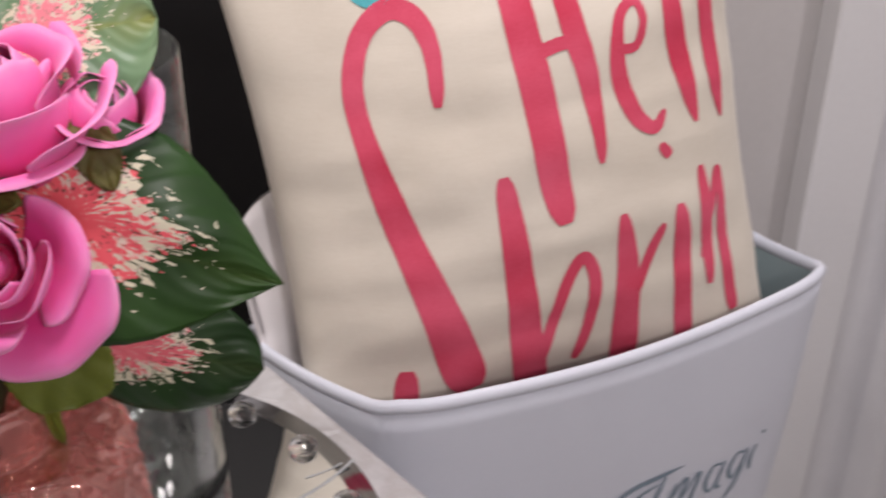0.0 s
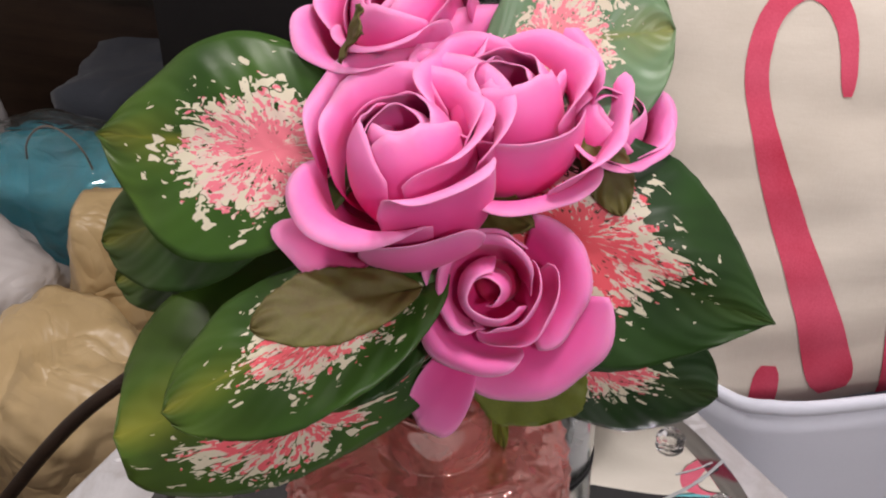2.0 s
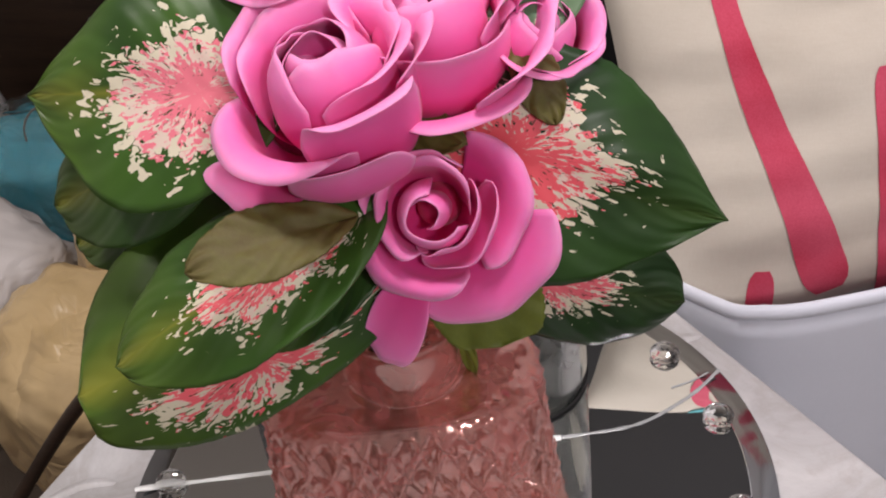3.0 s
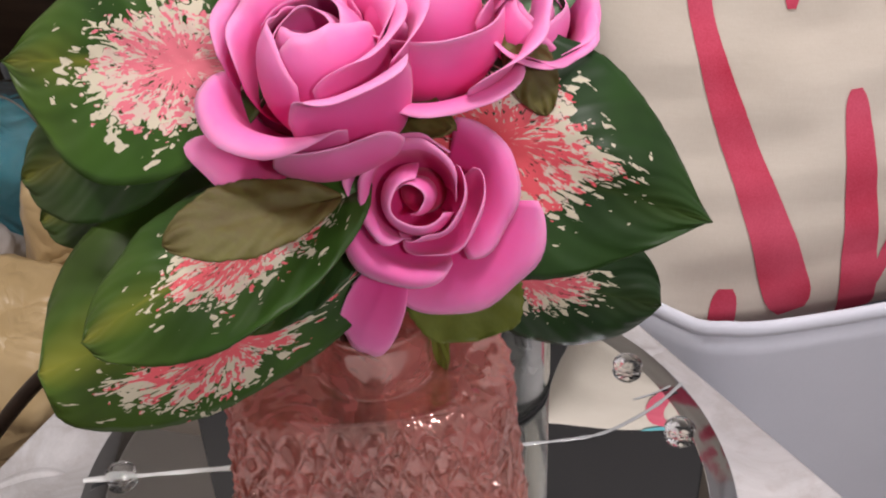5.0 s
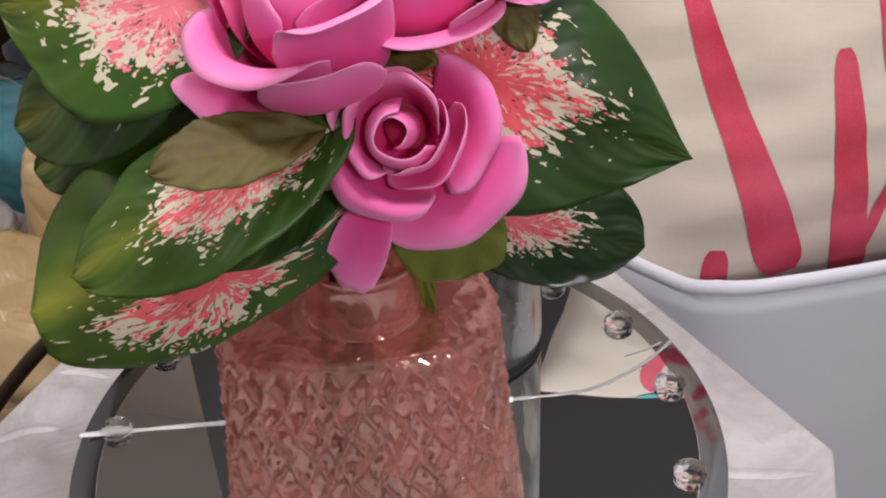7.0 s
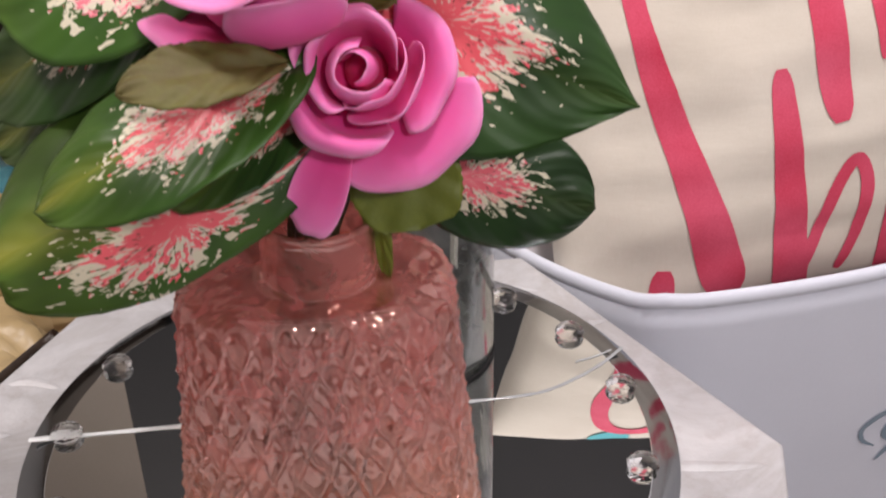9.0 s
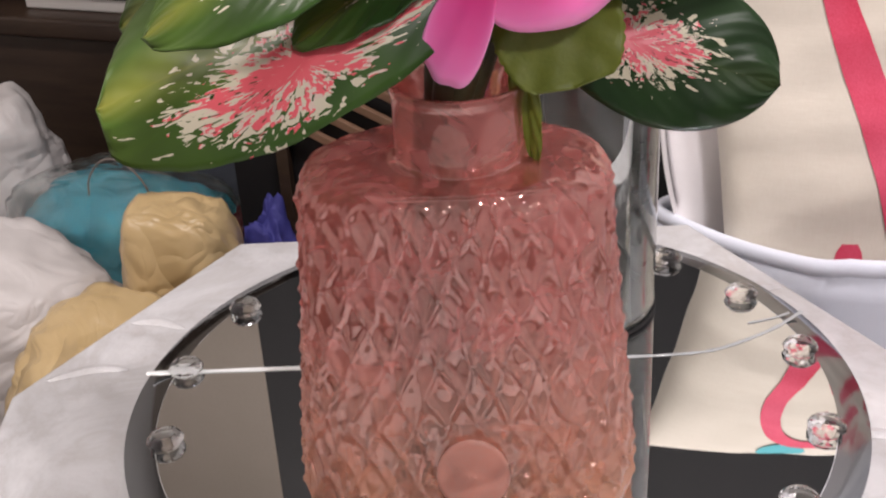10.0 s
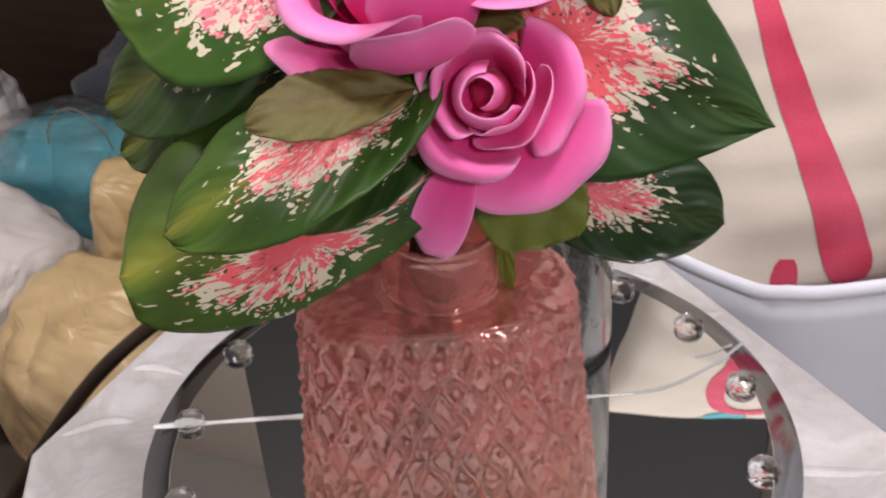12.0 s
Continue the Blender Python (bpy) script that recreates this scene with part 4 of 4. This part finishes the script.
def bin_loop(v, inset):
    """A point of the bin's outline, v in 0..1 round it, and its way outwards."""
    c = [Vector(p) for p in BIN]
    mid = sum(c, Vector()) / 4
    k = int(v * 4) % 4
    f = v * 4 - int(v * 4)
    a, b = c[k], c[(k + 1) % 4]
    p = a.lerp(b, f)
    # soft corners
    e = min(f, 1 - f)
    if e < 0.12:
        g = (1 - e / 0.12) ** 2
        p = p.lerp(mid, 0.05 * g)
    d = (b - a).normalized()
    n = Vector((d.y, -d.x, 0))
    bow = math.sin(math.pi * f)
    p += n * 0.012 * bow * (1 if k != 3 else 0.2)
    p.z -= (0.010, 0.014, 0.0, 0.006)[k] * bow
    return p - n * inset


def bin_wall(v, w):
    p = bin_loop(v, 0)
    o = Vector(bin_ob.location)
    mid = Vector((0.37, 0.41, 0))
    h = (p.z - FLOOR_Z)
    s = 1 - 0.10 * (1 - w)
    q = Vector((mid.x + (p.x - mid.x) * s, mid.y + (p.y - mid.y) * s, FLOOR_Z + h * w))
    d = 0.006 * noise.noise(Vector((q.x * 6, q.y * 6, q.z * 4))) * (1 - w) * 2
    q += Vector((d, -d, 0))
    return q - o


wall_ob = part("wall", grid(120, 24, bin_wall, closed=True), M_BIN, bin_ob)
solid(wall_ob, 0.006)
lining = part("lining", grid(120, 10, lambda v, w: Vector(bin_wall(v, 0.2 + 0.79 * w)) * 0.985 + Vector((0, 0, (Vector(bin_wall(v, 0.2 + 0.79 * w)).z) * 0.015)), closed=True), M_BIN_IN, bin_ob, "teal grey lining")


def ring_tube(loop, r, steps=10):
    n = len(loop)
    bm = bmesh.new()
    rows = []
    for k in range(n):
        d = (loop[(k + 1) % n] - loop[k - 1]).normalized()
        a = Vector((-d.y, d.x, 0)).normalized()
        b = Vector((0, 0, 1))
        rows.append([bm.verts.new(loop[k] + r * (a * math.cos(2 * math.pi * q / steps) * 0.7 + b * math.sin(2 * math.pi * q / steps))) for q in range(steps)])
    for k in range(n):
        a, b = rows[k], rows[(k + 1) % n]
        for q in range(steps):
            l = (q + 1) % steps
            bm.faces.new((a[q], a[l], b[l], b[q]))
    return bm


o = Vector(bin_ob.location)
part("rim", ring_tube([bin_loop(k / 160, 0) - o + Vector((0, 0, -0.002)) for k in range(160)], 0.0065), M_BIN, bin_ob, "rolled piped rim")


def stroke(points, lay, samples=8, thick=0.0006):
    """A brush stroke of changing width laid on a surface; points: rows of u, v, width in millimetres."""
    pts = smooth_curve(points, samples)
    bm = bmesh.new()
    rows = []
    n = len(pts)
    for k, (u, v, w) in enumerate(pts):
        d = np.array(pts[min(k + 1, n - 1)][:2]) - np.array(pts[max(k - 1, 0)][:2])
        d = d / (np.linalg.norm(d) + 1e-9)
        e = np.array((-d[1], d[0]))
        end = min(k, n - 1 - k) / max(1, samples * 0.3)
        w = w * (0.55 + 0.45 * min(1, end) ** 0.5)
        w += 0.6 * noise.noise(Vector((k * 0.5, u * 0.1, 0)))
        rows.append([bm.verts.new(lay((u + e[0] * w * q / 2) / 1000, (v + e[1] * w * q / 2) / 1000)) for q in (-1, -0.6, -0.2, 0.2, 0.6, 1)])
    for a, b in zip(rows, rows[1:]):
        for q in range(5):
            bm.faces.new((a[q], a[q + 1], b[q + 1], b[q]))
    return bm


F0, F1 = Vector(BIN[0]), Vector(BIN[1])
FD = (F1 - F0).normalized()
FN = Vector((FD.y, -FD.x, 0))


def on_bin(u, v):
    """u metres along the front from its corner, v metres below the rim."""
    f = max(0.0, min(0.999, u / (F1 - F0).length))
    p = bin_wall(f / 4, 1 + v / (0 - FLOOR_Z))
    return Vector(p) + FN * 0.0042


SCRIPT = [
    [(172, -128, 2), (160, -118, 4), (158, -104, 5), (175, -92, 6), (200, -88, 5), (222, -86, 2)],
    [(186, -128, 2), (178, -116, 5), (182, -104, 4), (200, -97, 2)],
    [(205, -90, 2), (200, -108, 5), (190, -128, 7), (176, -146, 3)],
    [(218, -104, 2), (214, -118, 4), (208, -138, 5)],
    [(212, -126, 2), (224, -106, 3), (228, -108, 4), (220, -138, 5)],
    [(226, -126, 2), (238, -106, 3), (242, -108, 4), (235, -136, 4), (244, -138, 2)],
    [(266, -108, 2), (256, -106, 3), (250, -122, 5), (256, -136, 3), (266, -122, 2), (268, -106, 3), (264, -134, 4), (270, -137, 2)],
    [(292, -108, 2), (282, -106, 3), (276, -122, 5), (282, -134, 3), (292, -118, 2), (294, -106, 3), (288, -140, 5), (276, -158, 3)],
    [(304, -106, 3), (300, -122, 5), (302, -136, 3)],
    [(310, -92, 4), (309, -96, 4)],
]
for row in SCRIPT:
    part("script_letter", stroke([(u * 1.12 + 24, v - 58, w) for u, v, w in row], on_bin), M_SCRIPT, bin_ob, "grey-blue script stroke")

PC, PX, PZ, PN = Vector((0.3723, 0.3806, 0.1318)), Vector((0.9276, 0.3613, 0.0945)), Vector((-0.2007, 0.2689, 0.9420)), Vector((0.3149, -0.8928, 0.3219))
PA = 0.207
pillow = thing("throw_pillow", "cream canvas throw pillow with red brush lettering, standing in the bin", "pillow", at=PC)


def pillow_depth(u, v):
    return 0.07 * (max(0.0, 1 - (u / PA) ** 2) * max(0.0, 1 - (v / PA) ** 2)) ** 0.45 - 0.05


def pillow_outline(p, q):
    """From a square of -1..1 to the pillow's outline, drawn in along its sides."""
    x, y = p * (1 - 0.055 * (1 - q * q)), q * (1 - 0.075 * (1 - p * p))
    return x * 0.204 - 0.006, y * 0.205


def pillow_side(sign):
    def fn(a, b):
        p, q = 2 * a - 1, 2 * b - 1
        u, v = pillow_outline(p, q)
        uu, vv = p * PA, q * PA
        d = pillow_depth(uu, vv) + 0.05
        cr = 0.0040 * noise.noise(Vector((u * 8, v * 26, 3.0))) + 0.0034 * noise.noise(Vector((u * 22, v * 14, 1.0)))
        cr += 0.0007 * noise.noise(Vector((u * 20, v * 75, 7.0)))
        cr *= min(1.0, 6 * d / 0.07)
        return PX * u + PZ * v + PN * (sign * (d + cr) - 0.05)
    return fn


def pillow_mesh():
    bm = bmesh.new()
    n = 72
    for s in (1, -1):
        f = pillow_side(s)
        vs = [[bm.verts.new(f(i / n, j / n)) for i in range(n + 1)] for j in range(n + 1)]
        for j in range(n):
            for i in range(n):
                q = (vs[j][i], vs[j][i + 1], vs[j + 1][i + 1], vs[j + 1][i])
                bm.faces.new(q if s > 0 else q[::-1])
    bmesh.ops.remove_doubles(bm, verts=bm.verts, dist=0.0008)
    bmesh.ops.recalc_face_normals(bm, faces=bm.faces)
    return bm


part("cover", pillow_mesh(), M_PILLOW, pillow)


def on_pillow(u, v):
    # nearest sheet coordinates
    p, q = u / 0.2, v / 0.205
    for _ in range(6):
        x, y = pillow_outline(max(-1, min(1, p)), max(-1, min(1, q)))
        p, q = p + (u - x) / 0.2, q + (v - y) / 0.205
    p, q = max(-0.985, min(0.985, p)), max(-0.985, min(0.985, q))
    return pillow_side(1)((p + 1) / 2, (q + 1) / 2) + PN * 0.0011


LETTERS = [
    ("S", [[(-72, 60, 10), (-69, 101, 13), (-76, 126, 16), (-94, 135, 16), (-116, 120, 15), (-129, 88, 15), (-129, 51, 16), (-121, 3, 21), (-108, -52, 25), (-94, -107, 31), (-80, -169, 37)]]),
    ("g", [[(-128, -141, 19), (-135, -187, 21)]]),
    ("p", [[(-34, 0, 14), (-33, -41, 20), (-32, -96, 24), (-31, -150, 28), (-27, -190, 30)], [(-24, -166, 9), (-14, -138, 10), (4, -95, 10), (20, -76, 10), (28, -97, 11), (21, -134, 10), (8, -166, 9)]]),
    ("r", [[(56, -49, 10), (57, -89, 19), (54, -127, 22), (51, -190, 25)], [(61, -120, 7), (76, -90, 9), (91, -66, 7)]]),
    ("i", [[(106, -53, 10), (107, -84, 16), (105, -122, 16), (106, -188, 17)], [(95, -3, 8), (103, -14, 10)]]),
    ("n", [[(131, -29, 8), (131, -71, 12), (131, -130, 9)], [(125, -105, 5), (139, -57, 7), (148, -36, 6), (147, -78, 10), (150, -129, 11), (155, -162, 11)]]),
    ("H", [[(0, 155, 23), (0, 104, 25), (3, 54, 26), (5, -6, 25), (9, -46, 19)], [(7, 84, 11), (30, 88, 10), (45, 83, 10)], [(36, 148, 17), (39, 98, 19), (44, 60, 17), (45, 17, 11), (44, -6, 6)]]),
    ("e", [[(70, 75, 8), (87, 75, 7), (96, 94, 7), (90, 108, 7), (75, 95, 9), (69, 58, 14), (77, 25, 14), (92, 11, 10), (104, 22, 6)]]),
    ("l", [[(124, 150, 11), (123, 80, 18), (127, 40, 16), (132, 6, 6)]]),
    ("l", [[(154, 150, 12), (154, 73, 15), (155, 34, 13), (158, 4, 5)]]),
]
for letter, strokes in LETTERS:
    for row in strokes:
        part("letter", stroke(row, on_pillow), M_RED, pillow, "red painted letter " + letter)
part("painted_mark", stroke([(-119, 163, 12), (-103, 150, 25), (-83, 154, 12)], on_pillow), M_TEAL, pillow, "teal painted mark")


def flap(name, label, centre, right, up, w, h, puff, material):
    """A soft folded cloth pad with rounded corners."""
    c, r, z = Vector(centre), Vector(right).normalized(), Vector(up).normalized()
    n = r.cross(z).normalized()
    bm = bmesh.new()
    k = 28
    for s in (1, -1):
        rows = []
        for j in range(k + 1):
            line = []
            for i in range(k + 1):
                p, q = 2 * i / k - 1, 2 * j / k - 1
                x, y = p * math.sqrt(1 - 0.38 * q * q), q * math.sqrt(1 - 0.38 * p * p)
                d = puff * (max(0, 1 - p * p) * max(0, 1 - q * q)) ** 0.4
                d += 0.012 * noise.noise(Vector((p * 1.4, q * 1.4, 5)))
                line.append(bm.verts.new(r * x * w + z * y * h + n * (s * d) + n * 0.02 * p * p))
            rows.append(line)
        for j in range(k):
            for i in range(k):
                f = (rows[j][i], rows[j][i + 1], rows[j + 1][i + 1], rows[j + 1][i])
                bm.faces.new(f if s > 0 else f[::-1])
    bmesh.ops.remove_doubles(bm, verts=bm.verts, dist=0.003)
    bmesh.ops.recalc_face_normals(bm, faces=bm.faces)
    ob = part(name, bm, material)
    ob.location = c
    return tagged(ob, label, "cushion")


flap("white_cushion", "small white soft cushion tucked in beside the pillow", (0.195, 0.385, -0.005), (0.95, 0.25, 0.1), (-0.25, 0.25, 0.93), 0.055, 0.098, 0.012, M_WHITE_CLOTH)

# ---------------------------------------------------------------- behind the bin
panel = thing("black_cabinet", "tall black cabinet in deep shade", "cabinet", at=(-0.1, 0.86, FLOOR_Z))
part("body", box(-0.38, 0.40, -0.04, 0.30, 0.0, 1.75, 0.006), M_BLACK, panel)
for k in range(2):
    leafd = part("door", box(-0.378 + 0.391 * k, 0.008 + 0.391 * k, -0.060, -0.042, 0.03, 1.73, 0.004), M_BLACK, panel)
    part("handle", tube([(-0.025 + 0.08 * k, -0.075, 0.80), (-0.025 + 0.08 * k, -0.075, 0.95)], 0.006, 8), M_BLACK, leafd)


def curtain(x0, x1, y, z0, z1, folds, deep):
    def fn(u, v):
        x = x0 + (x1 - x0) * u
        d = deep * math.sin(u * folds * 2 * math.pi + 0.5 * math.sin(v * 3)) * (0.5 + 0.5 * (1 - v))
        return (x + 0.01 * math.sin(v * 4 + u * 9), y + d + 0.01 * noise.noise(Vector((u * 6, v * 2, 0))), z0 + (z1 - z0) * v)
    return grid(120, 30, fn)


drape = part("curtain", curtain(0.716, 1.55, 0.722, FLOOR_Z + 0.002, 1.70, 8, 0.022), M_CURTAIN)
tagged(solid(drape, 0.002), "white hanging curtain with soft folds", "curtain")
trim = part("door_trim", box(0.655, 0.72, 0.70, 0.78, FLOOR_Z, 1.78, 0.006), M_TRIM, smooth=False)
tagged(trim, "white painted upright trim", "trim", kind="structure")

# ---------------------------------------------------------------- bags and clutter on the floor
bag("tan_bag", "tall crumpled tan plastic bag on the floor", M_TAN, (0.16, 0.14, 0.39), (-0.485, 0.66, -0.425), 20, 2, 0.10, 3.0, 3.0)
bag("tan_bag", "large tan paper bag lying with deep creases", M_TAN, (0.30, 0.22, 0.34), (-0.46, 0.47, -0.452), -24, 9, 0.15, 4.0, 2.6)
bag("white_bag", "white plastic bag lying on the floor", M_WHITE_BAG, (0.36, 0.24, 0.33), (-0.76, 0.60, -0.458), 10, 4, 0.14, 5.0, 2.6)
blue = thing("wrapped_pack", "turquoise pack in a clear plastic bag", "package", at=(-0.76, 0.95, -0.488))
inner = bag("pack", "", M_BLUE, (0.37, 0.20, 0.22), (0, 0, 0), 0, 5, 0.12, 5.0, 2.6)
inner.parent = blue
wrap = bag("clear_wrap", "", M_CLEAR_GLASS, (0.43, 0.23, 0.26), (0, 0, 0.005), 0, 7, 0.12, 8.0, 2.3)
solid(wrap, 0.0015)
wrap.parent = blue
part("wire_handle", tube(smooth_curve([(-0.037, -0.04, 0.085), (-0.030, -0.04, 0.130), (-0.002, -0.04, 0.162), (0.030, -0.04, 0.164), (0.062, -0.04, 0.136), (0.078, -0.04, 0.085)], 6), 0.0016, 6), M_TAUPE, blue, "thin wire handle")
for ob_ in (inner, wrap):
    del ob_["category"]
bag("white_bag", "slack white printed bag leaning behind the wrapped pack", M_WHITE_BAG, (0.26, 0.20, 0.34), (-1.07, 1.02, -0.452), 30, 12, 0.16, 5.0, 2.2)
bag("navy_cloth", "crumpled navy blue cloth in a heap", M_NAVY, (0.10, 0.07, 0.33), (-0.412, 0.752, -0.452), 0, 15, 0.25, 6.0, 2.2, "cloth")
bag("yellow_cloth", "crumpled yellow cloth in a heap", M_YELLOW, (0.07, 0.05, 0.30), (-0.335, 0.750, -0.468), 0, 16, 0.25, 6.0, 2.2, "cloth")
bag("maroon_cloth", "folded maroon cloth in a heap", M_MAROON, (0.15, 0.10, 0.20), (-0.575, 0.995, -0.525), 0, 17, 0.25, 6.0, 2.2, "cloth")
bag("dark_blanket", "dark crumpled blanket in deep shade", M_SLATE, (0.6, 0.36, 0.30), (-0.62, 1.22, -0.49), 5, 19, 0.2, 4.0, 2.6, "blanket")

strap = part("strap", tube(smooth_curve([(-0.57, 0.30, -0.61), (-0.52, 0.30, -0.48), (-0.44, 0.31, -0.36), (-0.36, 0.33, -0.26), (-0.28, 0.36, -0.19)], 6), 0.008, 8), M_WOOD)
tagged(strap, "thin dark wooden rod lying across the bags", "rod")

chest = thing("dresser", "wide dark brown wooden dresser with a low hutch, in shade", "dresser", at=(-1.20, 1.42, FLOOR_Z))
part("body", box(-0.45, 0.74, -0.16, 0.17, 0.0, 0.346, 0.006), M_WOOD, chest)
part("dresser_top", box(-0.47, 0.75, -0.18, 0.17, 0.350, 0.385, 0.006), M_WOOD, chest)
part("hutch", box(-0.45, 0.74, -0.02, 0.17, 0.389, 1.02, 0.006), M_WOOD, chest)
for k in range(3):
    part("door", box(-0.44 + 0.392 * k, -0.06 + 0.392 * k, -0.04, -0.023, 0.42, 1.0, 0.005), M_WOOD, chest)
photo = thing("picture_frame", "white picture frame with a dark picture leaning on the chest", "picture frame", at=(-1.0, 1.30, FLOOR_Z + 0.386))
part("frame", box(-0.14, 0.16, -0.01, 0.01, 0.0, 0.30, 0.004), M_FRAME, photo)
part("picture", box(-0.115, 0.135, -0.0145, -0.0105, 0.025, 0.275), M_BLACK, photo)
fabric = part("hanging_cloth", curtain(-0.62, -0.49, 1.19, FLOOR_Z + 0.002, 0.30, 3, 0.015), M_TAUPE)
tagged(solid(fabric, 0.002), "taupe cloth hanging in folds", "cloth")


rack = thing("wooden_rack", "rack of thin brown wooden slats leaning in the shade", "rack", at=(-0.33, 0.781, FLOOR_Z))
for k in range(4):
    z = 0.40 + 0.028 * k
    slat = part("slat", box(-0.10, 0.16, -0.004, 0.004, -0.005, 0.005, 0.001), M_SLAT, rack)
    slat.location, slat.rotation_euler = (0.012 * k, 0.0, z + 0.02), (0, radians(23), 0)
for x in (-0.07, 0.12):
    part("post", box(x - 0.008, x + 0.008, 0.006, 0.018, 0.0, 0.54, 0.001), M_WOOD, rack)
